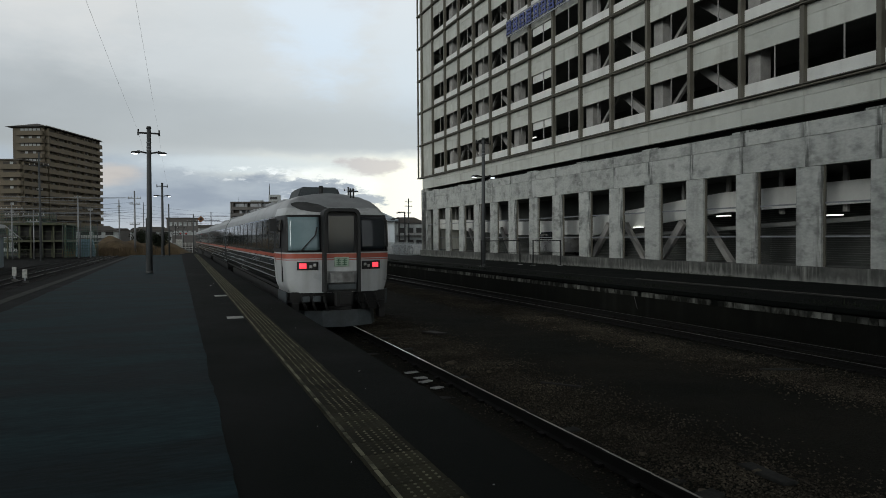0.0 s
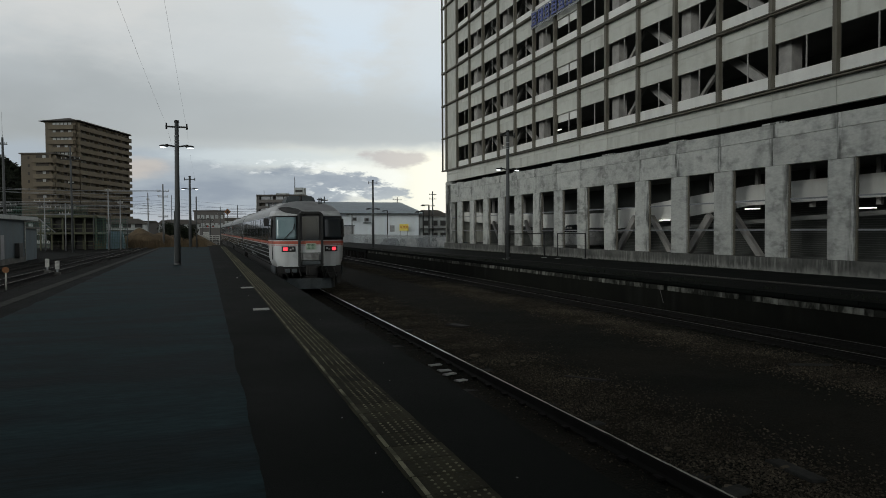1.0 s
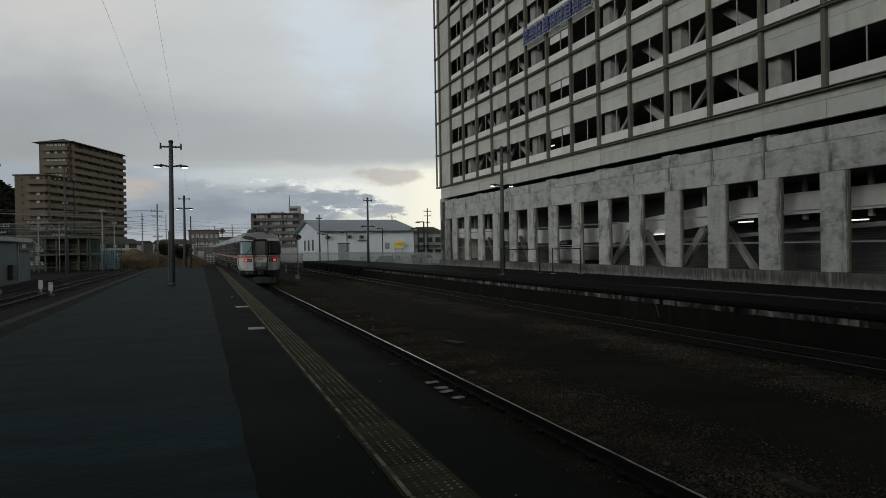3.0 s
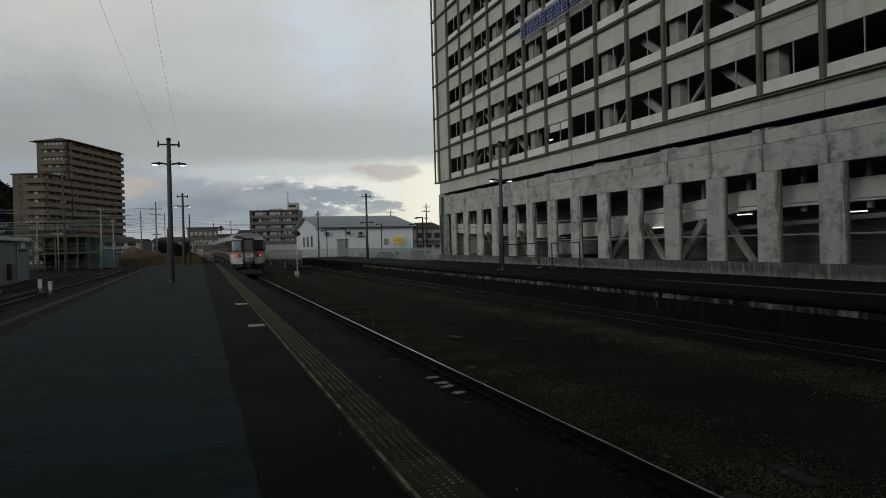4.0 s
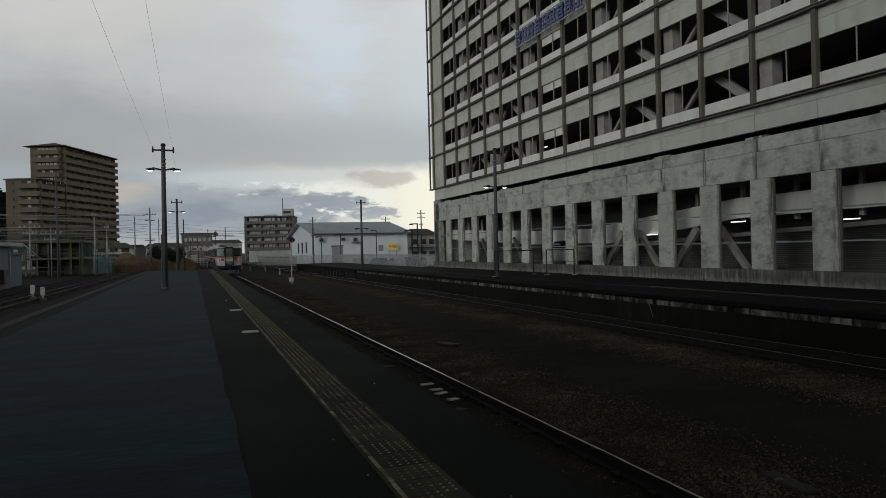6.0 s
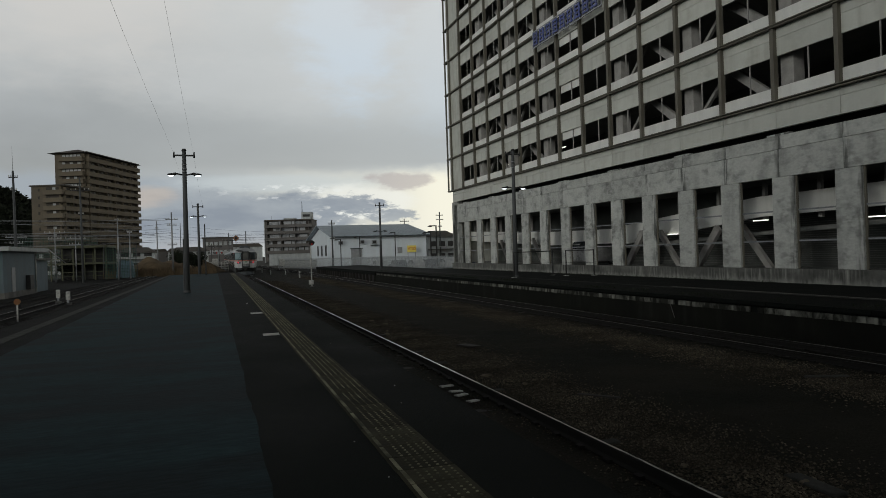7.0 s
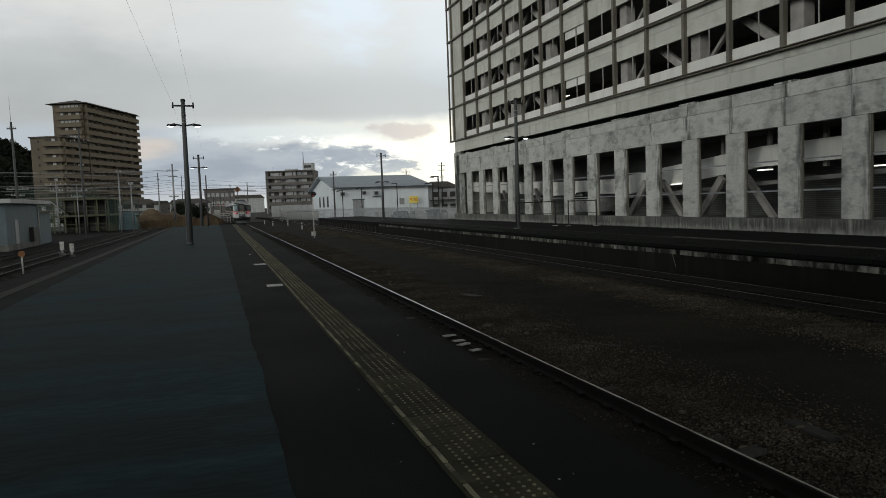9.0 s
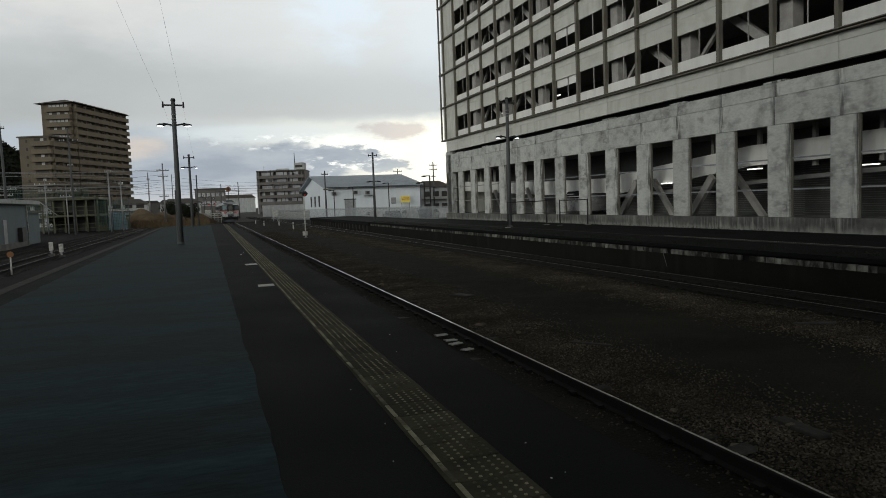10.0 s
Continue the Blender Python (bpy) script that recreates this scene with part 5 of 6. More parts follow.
for k in range(40):
    y = 5 + 38 * rng.random() ** 1.4
    s = rng.uniform(0.05, 0.11)
    bm = bmesh.new()
    bmesh.ops.create_icosphere(bm, subdivisions=1, radius=s)
    for v in bm.verts:
        v.co *= rng.uniform(0.75, 1.2)
        v.co.z *= 0.55
    x = rng.choice((4.9, 5.4, 2.75, 9.9)) + rng.uniform(-0.35, 0.35) + SKEW * y
    single("pale_stone", bm, M["stones"], "loose stone lying on brown ballast", "stone", pose(x, y, BED + 0.02, 0, 0, rng.uniform(0, 180)), "pale stones in the ballast")
# cable trough beside the far platform
part("cable", rod(bmesh.new(), (13.62, 17.9, ZO - 0.28), (13.62, 17.72, ZO - 0.70), 0.010, 0.010, 6), M["concrete"], opp, "pale hanging cable end")

# weeds along the far platform's edge and wall foot
rng = random.Random(31)
verts, faces = [], []
for _ in range(9000):
    if rng.random() < 0.5:
        x, y, z = rng.gauss(14.2, 0.25), rng.uniform(8, 58), ZO
        if noise.noise((y * 0.5, 0, 2)) < -0.05:
            continue
    elif rng.random() < 0.5:
        x, y, z = rng.gauss(19.9, 0.18), rng.uniform(20, 57), ZO
    else:
        x, y, z = rng.gauss(13.4, 0.13), rng.uniform(8, 58), BED
    h, w, b = rng.uniform(0.03, 0.13), rng.uniform(0.004, 0.010), len(verts)
    a = rng.uniform(0, 3.14)
    verts += [(x - w * math.cos(a), y - w * math.sin(a), z), (x + w * math.cos(a), y + w * math.sin(a), z), (x + rng.uniform(-0.08, 0.08), y + rng.uniform(-0.08, 0.08), z + h)]
    faces.append((b, b + 1, b + 2))
me = bpy.data.meshes.new("weeds")
me.from_pydata(verts, [], faces)
me.materials.append(M["shrub"])
tagged(new("weeds", me), "sparse dark weeds along the far platform's edge", "weeds", kind="stuff")

# ---- the yard beyond the other side ----
def box_marker(x, y, h, label):
    p = thing("switch_box", label, "switch marker", pose(x, y, BED - 0.08))
    part("stake", bbox(-0.05, 0.05, -0.05, 0.05, 0, h * 0.6), M["steel"], p)
    part("plate", bbox(-0.12, 0.12, -0.07, 0.07, h * 0.4, h, 0.03), M["whitepaint"], p)
    part("foot", bbox(-0.18, 0.18, -0.14, 0.14, 0, 0.16, 0.02), M["concrete"], p)


box_marker(-9.2, 49.5, 0.9, "pale switch box on a stake beside siding rails")
box_marker(-8.2, 47.0, 0.85, "white switch marker beside siding rails")
p = thing("marker_stake", "white stake with an orange disc beside the siding", "marker post", pose(-8.2, 35.3, BED - 0.08))
part("stake", rod(bmesh.new(), (0, 0, 0), (0, 0, 0.8), 0.04, 0.035, 8), M["whitepaint"], p)
part("disc", rod(bmesh.new(), (0, -0.03, 0.92), (0, 0.0, 0.92), 0.14, 0.14, 16), M["orangesign"], p, "weathered orange disc")

hut = thing("hut", "pale flat-roofed railway hut with stained walls and a door", "hut", pose(-14.6, 59.2, BED - 0.1))
part("wall", bbox(-9.0, 0, 0, 10.2, 0, 3.65, 0.02), M["hutwall"], hut, "pale stained wall")
part("annex", bbox(-6.0, -0.3, 10.2, 16.4, 0, 2.9, 0.02), M["hutwall"], hut, "lower pale annex")
part("roof", bbox(-9.6, 0.55, -0.6, 13.0, 3.66, 4.0, 0.03), M["palewall"], hut, "flat concrete roof slab")
part("annex_roof", bbox(-6.4, 0.0, 10.25, 16.8, 2.92, 3.12, 0.03), M["concrete"], hut)
part("plinth", bbox(-9.05, 0.08, -0.08, 10.15, 0, 0.5), M["concrete"], hut)
part("door", bbox(-0.02, 0.05, 2.2, 3.2, 0.3, 2.4, 0.01), M["steel"], hut, "grey metal door")
part("box", bbox(0.0, 0.35, 6.6, 8.0, 0.5, 1.7, 0.02), M["black"], hut, "dark wall box")
part("downpipe", rod(bmesh.new(), (0.08, 9.9, 0.1), (0.08, 9.9, 3.6), 0.06, 0.06, 8), M["whitepaint"], hut, "white downpipe")

frame_ob = thing("steel_deck", "two-storey steel parking deck with yellow-green rails and dark bays", "steel deck", pose(-21.2, 110, BED - 0.1, 0, 0, -3))
for k in range(6):
    for y in (0, 6):
        part("post", bbox(k * 1.42 - 0.09, k * 1.42 + 0.09, y - 0.09, y + 0.09, 0, 5.0), M["greensteel"], frame_ob)
for z in (2.3, 4.7):
    part("deck", bbox(-0.3, 7.4, -0.3, 6.3, z, z + 0.28), M["greensteel"], frame_ob, "pale green deck edge")
for z in (0.6, 1.2, 3.1, 3.7):
    part("rail", bbox(-0.2, 7.3, -0.12, -0.06, z, z + 0.07), M["greensteel"], frame_ob)
part("brace", rod(bmesh.new(), (-0.2, -0.2, 4.6), (1.9, -0.2, 2.6), 0.07, 0.07, 8), M["steel"], frame_ob)
# near-black sheet paints the shade deep in the bays
part("back", bbox(-0.3, 7.4, 6.3, 6.5, 0, 4.7), M["recess"], frame_ob, "dark sheet standing in for the shade inside the deck")

def net_fence(x, y, bays, h, label):
    net = thing("net_fence", label, "net fence", pose(x, y, BED), "net fences")
    for k in range(bays + 1):
        part("pole", rod(bmesh.new(), (k * 2.2, 0, 0), (k * 2.2, 0, h + 0.2), 0.06, 0.05, 8), M["pole"], net)
    bm = bmesh.new()
    w = bays * 2.2
    for k in range(int(w / 0.22) + 1):
        quadbox(bm, k * 0.22 - 0.02, k * 0.22 + 0.02, 0.08, 0.10, 0, h)
    for k in range(int(h / 0.22)):
        quadbox(bm, 0, w, 0.10, 0.12, 0.1 + k * 0.22, 0.14 + k * 0.22)
    tagged(part("netting", bm, M["net"], net, "green mesh netting"), kind="stuff")


net_fence(-27.5, 119.5, 5, 6.6, "tall green netting fence on thin poles behind the steel deck")
net_fence(-14.3, 109.0, 2, 4.6, "green netting fence on thin poles beside the steel deck")
tp = bmesh.new()
bmesh.ops.create_grid(tp, x_segments=20, y_segments=12, size=1.0)
for v in tp.verts:
    x, y = v.co.x, v.co.y
    v.co = Vector((x * 1.25, y * 1.2, 3.0 * (1 - abs(x) ** 9) * (1 - abs(y) ** 9) * (0.82 + 0.12 * noise.noise((x * 3, y * 3, 2)))))
for f in tp.faces:
    f.smooth = True
single("tarpaulin", tp, M["tarp"], "blue-grey tarpaulin over a heap in the yard", "tarpaulin", pose(-11.8, 112.5, BED))
def mound(name, x, y, rx, ry, h, seed, label):
    bm = bmesh.new()
    bmesh.ops.create_grid(bm, x_segments=40, y_segments=24, size=1.0)
    for v in bm.verts:
        a, b = v.co.x, v.co.y
        r = min(1.0, math.hypot(a, b))
        v.co = Vector((a * rx, b * ry, h * math.cos(r * math.pi / 2) ** 1.2 * (1 + 0.35 * noise.noise((a * 3 + seed, b * 3, 0)))))
    for f in bm.faces:
        f.smooth = True
    return single(name, bm, M["drygrass"], label, "mound", pose(x, y, BED - 0.15))


mound("dry_mound", -9.0, 132, 7.5, 9, 2.9, 1, "low mound of dry brown grass beyond the yard")
mound("dry_mound", -2.5, 134, 6, 8, 2.2, 5, "low bank of dry brown grass by the crossing")
# dry grass tufts on and before the mounds
rng = random.Random(7)
verts, faces = [], []
for _ in range(2600):
    x, y = rng.uniform(-15, 1), rng.uniform(112, 128)
    h, b = rng.uniform(0.4, 1.5), len(verts)
    dx_, w = rng.uniform(-0.3, 0.3), rng.uniform(0.04, 0.12)
    verts += [(x - w, y, BED - 0.1), (x + w, y, BED - 0.1), (x + dx_, y + rng.uniform(-0.2, 0.2), BED + h)]
    faces.append((b, b + 1, b + 2))
me = bpy.data.meshes.new("dry_grass")
me.from_pydata(verts, [], faces)
me.materials.append(M["drygrass"])
tagged(new("dry_grass", me), "tall dry brown grass before the crossing", "grass", kind="stuff")


def leaf_clump(name, x, y, z, rx, ry, rz, count, size, label, seed):
    """A shrub or tree crown of many small leaf blades on a few limbs."""
    rng = random.Random(seed)
    t = thing(name, label, "shrub", pose(x, y, z))
    bm = bmesh.new()
    for k in range(5):
        a = rng.uniform(0, 6.28)
        rod(bm, (0, 0, 0), (rx * 0.6 * math.cos(a), ry * 0.6 * math.sin(a), rz * rng.uniform(0.7, 1.2)), 0.09, 0.02, 6)
    part("stem", bm, M["sleeper"], t)
    verts, faces = [], []
    lobes = [(rng.uniform(-0.6, 0.6), rng.uniform(-0.6, 0.6), rng.uniform(0.5, 1.4), rng.uniform(0.3, 0.55)) for _ in range(9)]
    for _ in range(count):
        lx, ly, lz, lr = rng.choice(lobes)
        d = Vector((rng.gauss(0, 1), rng.gauss(0, 1), rng.gauss(0, 1))).normalized() * lr * rng.random() ** 0.4
        c = Vector(((lx + d.x) * rx, (ly + d.y) * ry, max(0.1, (lz + d.z) * rz)))
        u = Vector((rng.gauss(0, 1), rng.gauss(0, 1), rng.gauss(0, 1))).normalized() * size
        w = u.orthogonal().normalized() * size * 0.6
        b = len(verts)
        verts += [c - u, c + w, c + u, c - w]
        faces.append((b, b + 1, b + 2, b + 3))
    me = bpy.data.meshes.new("crown")
    me.from_pydata([tuple(v) for v in verts], [], faces)
    me.materials.append(M["shrub"])
    ob = new("crown", me)
    ob.parent = t
    return t


leaf_clump("shrub", -2.6, 126, BED, 2.4, 2.0, 2.2, 2200, 0.14, "dark rounded shrub beyond the platform's end", 3)
leaf_clump("shrub", -5.5, 140, BED, 2.6, 2.0, 2.4, 2000, 0.16, "dark rounded shrub behind the dry grass", 4)
for k, (x, y) in enumerate(((-27.5, 100), (-24.5, 103), (-31, 98), (-34, 96), (-20, 116), (-17, 118))):
    leaf_clump("shrub", x, y, BED, 2.2, 1.8, 1.9, 1300, 0.14, "dark green shrub along the yard's far fence", 30 + k)

# ---- poles and wires ----
def utility_pole(x, y, h, arms, label, r=0.17, lean=0.0, white=False, z0=BED - 0.1):
    p = thing("utility_pole", label, "utility pole", pose(x, y, z0, 0, lean, 0), "utility poles")
    part("mast", rod(bmesh.new(), (0, 0, 0), (0, 0, h), r, r * 0.6, 12), M["steel"] if white else M["pole"], p)
    for z, w in arms:
        arm = part("crossarm", bbox(-w, w, -0.05, 0.05, z - 0.06, z + 0.06), M["steel"] if white else M["black"], p)
        for s in (-0.9, -0.45, 0.45, 0.9):
            part("insulator", rod(bmesh.new(), (s * w, 0, z + 0.06), (s * w, 0, z + 0.26), 0.05, 0.04, 6), M["whitepaint"], arm)
    return p


a = utility_pole(-22.0, 95, 14.0, ((13.2, 0.5), (11.6, 0.35)), "tall grey mast with a thin whip antenna", 0.2, -0.4)
part("whip", rod(bmesh.new(), (0, 0, 14.0), (0, 0, 17.0), 0.03, 0.012, 6), M["steel"], a)
utility_pole(-14.8, 95, 13.2, ((11.6, 1.1), (8.6, 0.3)), "tall slender grey pole with one crossarm in the yard", 0.16, -0.4)
utility_pole(-11.9, 105, 8.6, ((8.3, 0.4),), "pale steel pole in the yard", 0.12, white=True)
utility_pole(-10.4, 105, 7.0, ((6.6, 0.3),), "short pale steel pole in the yard", 0.11, white=True)
utility_pole(-5.3, 115, 10.0, ((8.9, 0.9), (8.0, 0.7), (4.9, 0.7)), "pale concrete pole with three crossarms", 0.17, white=True)
utility_pole(-10.4, 160, 11.0, ((9.5, 0.3),), "pale pole beyond the dry mound", 0.17, white=True)
utility_pole(-5.3, 150, 10.0, (), "thin dark pole beyond the dry mound", 0.10)
utility_pole(18.3, 106, 7.9, ((7.3, 0.5), (5.0, 0.35)), "dark pole beside the grey shed", 0.16)
utility_pole(51.0, 150, 11.6, ((10.8, 0.9), (9.8, 0.9), (8.2, 0.5)), "dark pole with crossarms behind the houses", 0.2)
utility_pole(45.3, 160, 10.6, ((10.0, 1.1), (9.2, 1.1)), "dark pole with crossarms behind the shed", 0.18)
utility_pole(9.6, 190, 9.5, ((7.4, 2.2),), "dark pole beside the line far beyond", 0.16)
utility_pole(5.5, 200, 9.5, ((7.4, 1.8),), "dark pole beside the line far beyond", 0.16)


def wire(points, r, label="dark wire strung over the yard", sag=0.4, n=16):
    cu = bpy.data.curves.new("wire", "CURVE")
    cu.dimensions = "3D"
    cu.bevel_depth = r
    a, b = Vector(points[0]), Vector(points[1])
    sp = cu.splines.new("POLY")
    sp.points.add(n)
    for k in range(n + 1):
        u = k / n
        q = a.lerp(b, u)
        sp.points[k].co = (q.x, q.y, q.z - 4 * sag * u * (1 - u), 1)
    cu.materials.append(M["black"])
    return tagged(new("yard_wire", cu), label, "wire", "yard wires")


rng = random.Random(5)
for z in (4.4, 4.8, 5.3, 6.0, 6.6):
    wire(((-30, 112 + z, z), (-5.3, 115, z + rng.uniform(0.0, 0.6))), 0.016)
    wire(((-5.3, 115, z + 0.3), (16, 150, z + rng.uniform(-0.4, 0.4))), 0.013)
for z in (5.0, 6.2, 7.0):
    wire(((-28, 150, z + 0.8), (24, 175, z)), 0.016)
for z in (6.2, 6.9, 7.6):
    wire(((5.5, 200, z), (24, 190, z + 0.3)), 0.03, sag=0.2)
for k in range(5):
    wire(((-26 - k, 104 + k, 4.4 + 0.5 * k), (-10, 106 + k, 4.0 + 0.55 * k)), 0.02, sag=0.2)

# pale contact-wire clutter between the yard poles
for k in range(14):
    z = rng.uniform(4.2, 7.6)
    y = 103 + k * 0.6
    cl = wire(((-27 + rng.uniform(-2, 2), y, z + rng.uniform(-0.6, 0.6)), (-9 + rng.uniform(-1, 4), y + 2, z)), 0.024, "pale wire strung between yard poles", 0.12)
    cl.data.materials[0] = M["steel"]
for k, (x, h) in enumerate(((-19.5, 7.4), (-17.2, 6.6), (-24.5, 7.0))):
    utility_pole(x, 104 + k, h, ((h - 0.7, 1.3), (h - 1.5, 0.8)), "thin steel yard mast with crossarms and pale wires", 0.09, white=True)

# ---- level crossing at the yard's end ----
cf = thing("crossing_fence", "low white fence beside a level crossing", "fence", pose(-1.3, 136, BED - 0.1))
for k in range(9):
    part("post", bbox(k * 0.6 - 0.05, k * 0.6 + 0.05, -0.05, 0.05, 0, 1.9), M["whitepaint"], cf)
for z in (0.5, 0.95, 1.4, 1.75):
    part("rail", bbox(-0.1, 4.9, -0.03, 0.03, z, z + 0.12), M["whitepaint"], cf)
part("panel", bbox(1.9, 3.0, -0.09, -0.05, 0.6, 2.5, 0.02), M["whitepaint"], cf, "white board on the fence")


def crossing_signal(x, y, lit, label):
    c = thing("crossing_signal", label, "crossing signal", pose(x, y, BED - 0.1))
    part("post", rod(bmesh.new(), (0, 0, 0), (0, 0, 5.4), 0.07, 0.06, 10), M["black"], c)
    for s, z in ((-0.5, 3.6), (0.5, 3.6), (-0.4, 5.0), (0.4, 4.7)):
        d = part("lamp_disc", rod(bmesh.new(), (s, -0.10, z), (s, 0.02, z), 0.21, 0.21, 16), M["black"], c)
        part("lens", rod(bmesh.new(), (s, -0.14, z), (s, -0.10, z), 0.075, 0.075, 12), M["redsignal"] if lit and z < 4 else M["clearlamp"], d)
    part("arm", bbox(-0.55, 0.55, -0.03, 0.03, 3.56, 3.64), M["black"], c)
    part("arm", bbox(-0.45, 0.45, -0.03, 0.03, 4.80, 4.88), M["black"], c)


crossing_signal(2.0, 141, True, "black level crossing signal with lit red lamps")
crossing_signal(0.6, 138, False, "black level crossing signal with pale lenses")
dm = thing("warning_sign", "orange diamond warning sign on a thin pole", "sign", pose(5.2, 140, BED))
part("post", rod(bmesh.new(), (0, 0, 0), (0, 0, 5.9), 0.06, 0.06, 8), M["black"], dm)
bd = bmesh.new()
quadbox(bd, -0.45, 0.45, -0.04, 0.0, -0.45, 0.45, Matrix.Translation((0, 0, 6.3)) @ Matrix.Rotation(math.pi / 4, 4, "Y"))
part("board", bd, M["orangesign"], dm, "orange diamond board")
part("emblem", bbox(-0.16, 0.16, -0.055, -0.045, 6.05, 6.55), M["black"], dm)
ob_ = thing("equipment_box", "small white equipment box on legs beside the line", "box", pose(11.9, 120, BED - 0.1))
part("case", bbox(-0.45, 0.45, -0.3, 0.3, 0.9, 2.05, 0.03), M["whitepaint"], ob_)
for s in (-0.35, 0.35):
    part("leg", bbox(s - 0.05, s + 0.05, -0.05, 0.05, 0, 0.9), M["steel"], ob_)

# ---- fences past the garage ----
def picket_fence(x0, y0, x1, y1, h, z0, step, label):
    f = thing("picket_fence", label, "fence", pose(0, 0, z0), "fences")
    a, b = Vector((x0, y0, 0)), Vector((x1, y1, 0))
    n = int((b - a).length / step)
    ang = math.degrees(math.atan2(b.y - a.y, b.x - a.x))
    slat = mesh_of("picket", bbox(-0.024, 0.024, -0.010, 0.010, 0.06, h, 0.004), M["fence"])
    for k in range(n + 1):
        q = a.lerp(b, k / n)
        piece("picket", slat, f, pose(q.x, q.y, 0, 0, 0, ang))
    L = (b - a).length
    for z in (0.2, h - 0.22):
        r = part("rail", bbox(0, L, 0.013, 0.045, z, z + 0.06), M["fence"], f)
        r.matrix_basis = pose(x0, y0, 0, 0, 0, ang)


picket_fence(21.2, 58.5, 19.6, 94.0, 1.75, -0.75, 0.15, "pale steel picket fence beside the garage")
picket_fence(19.6, 94.0, 13.2, 140.0, 1.9, -0.95, 0.24, "pale steel picket fence past the far platform")
wl = thing("low_wall", "long low pale wall behind the fence", "wall", pose(16.4, 200, -1.2))
part("wall", bbox(0, 14, 0, 0.3, 0, 3.2), M["palewall"], wl)
part("cap", bbox(-0.1, 14.1, -0.1, 0.4, 3.2, 3.35), M["concrete"], wl)
wl2 = thing("low_wall", "bright low wall beside the line near the shed", "wall", pose(15.2, 150, -1.2, 0, 0, 4))
part("wall", bbox(0, 7.2, 0, 0.3, 0, 1.5), M["whitepaint"], wl2)
part("cap", bbox(-0.05, 7.25, -0.05, 0.35, 1.5, 1.6), M["concrete"], wl2)

# ---- shed ----
shed = thing("shed", "large pale shed with a low grey gable roof", "shed")
SX0, SX1, SY0, SY1, EV, RG = 23.6, 42.8, 135.0, 167.5, 5.0, 7.7
YM = (SY0 + SY1) / 2
part("wall", prism([(SY0, -1.3), (SY1, -1.3), (SY1, EV), (YM, RG - 0.15), (SY0, EV)], SX0, SX1, "x"), M["shedwall"], shed, "pale corrugated wall")
for ya, s in ((SY0, -1), (SY1, 1)):
    bm = prism([(ya + s * 0.9, EV - 0.10), (YM, RG), (YM, RG + 0.16), (ya + s * 0.9, EV + 0.08)], SX0 - 1.0, SX1 + 0.8, "x")
    part("roof", bm, M["shedroof"], shed, "grey ribbed sheet roof")
part("eaves_gutter", bbox(SX0 - 0.6, SX1 + 0.8, SY0 - 1.05, SY0 - 0.88, EV - 0.28, EV - 0.06), M["plow"], shed, "dark gutter")
rib = mesh_of("wall_rib", bbox(-0.02, 0.02, -0.015, 0.0, -1.2, EV - 0.1), M["shedwall"])
for k in range(32):
    piece("wall_rib", rib, shed, pose(SX0 + 0.3 + k * 0.6, SY0, 0))
rrib = bmesh.new()
quadbox(rrib, -0.05, 0.05, 0, 16.4, 0, 0.06)
rrib = mesh_of("roof_rib", rrib, M["shedroof"])
ang = math.degrees(math.atan2(RG - EV, YM - SY0 + 0.9))
for k in range(28):
    piece("roof_rib", rrib, shed, pose(SX0 - 0.6 + k * 0.72, SY0 - 0.85, EV + 0.12, ang, 0, 0))
for y in (144, 149.5, 155):
    part("slit_window", bbox(SX0 - 0.06, SX0 + 0.02, y, y + 1.7, 1.1, 3.4), M["recess"], shed, "tall dark slit window")
part("shutter", bbox(27.0, 29.2, SY0 - 0.08, SY0 + 0.02, -1.0, 2.35), M["steel"], shed, "grey roller shutter")
part("shutter_frame", bbox(26.85, 29.35, SY0 - 0.12, SY0 - 0.02, 2.35, 2.55), M["plow"], shed)
part("window", bbox(36.6, 37.6, SY0 - 0.07, SY0 + 0.02, 1.2, 2.5), M["steel"], shed, "grey window")
for x, z in ((24.9, 3.3), (29.2, 3.4), (31.7, 3.3)):
    u = part("air_unit", bbox(x - 0.45, x + 0.45, SY0 - 0.6, SY0 - 0.06, z, z + 0.75, 0.03), M["steel"], shed, "grey wall air unit")
    part("grille", bbox(x - 0.3, x + 0.3, SY0 - 0.62, SY0 - 0.6, z + 0.12, z + 0.62), M["black"], u)
part("unit_shelf", bbox(31.0, 32.6, SY0 - 0.7, SY0 - 0.04, 2.95, 3.1), M["plow"], shed)
ys = thing("price_sign", "yellow board with orange price figures before the shed", "sign", pose(39.4, 134.2, -1.2))
part("board", bbox(-0.95, 0.95, -0.05, 0.05, 2.6, 3.95, 0.02), M["yellow"], ys, "yellow board")
for s in (-0.8, 0.8):
    part("leg", bbox(s - 0.05, s + 0.05, 0.0, 0.1, 0, 2.7), M["steel"], ys)
tx = bpy.data.curves.new("figures", "FONT")
tx.body, tx.size, tx.extrude = "¥700", 0.82, 0.01
tx.align_x, tx.align_y = "CENTER", "CENTER"
tx.materials.append(M["redbrown"])
to = new("figures", tx)
to.parent, to.matrix_basis = ys, pose(0, -0.066, 3.27, 90, 0, 0)


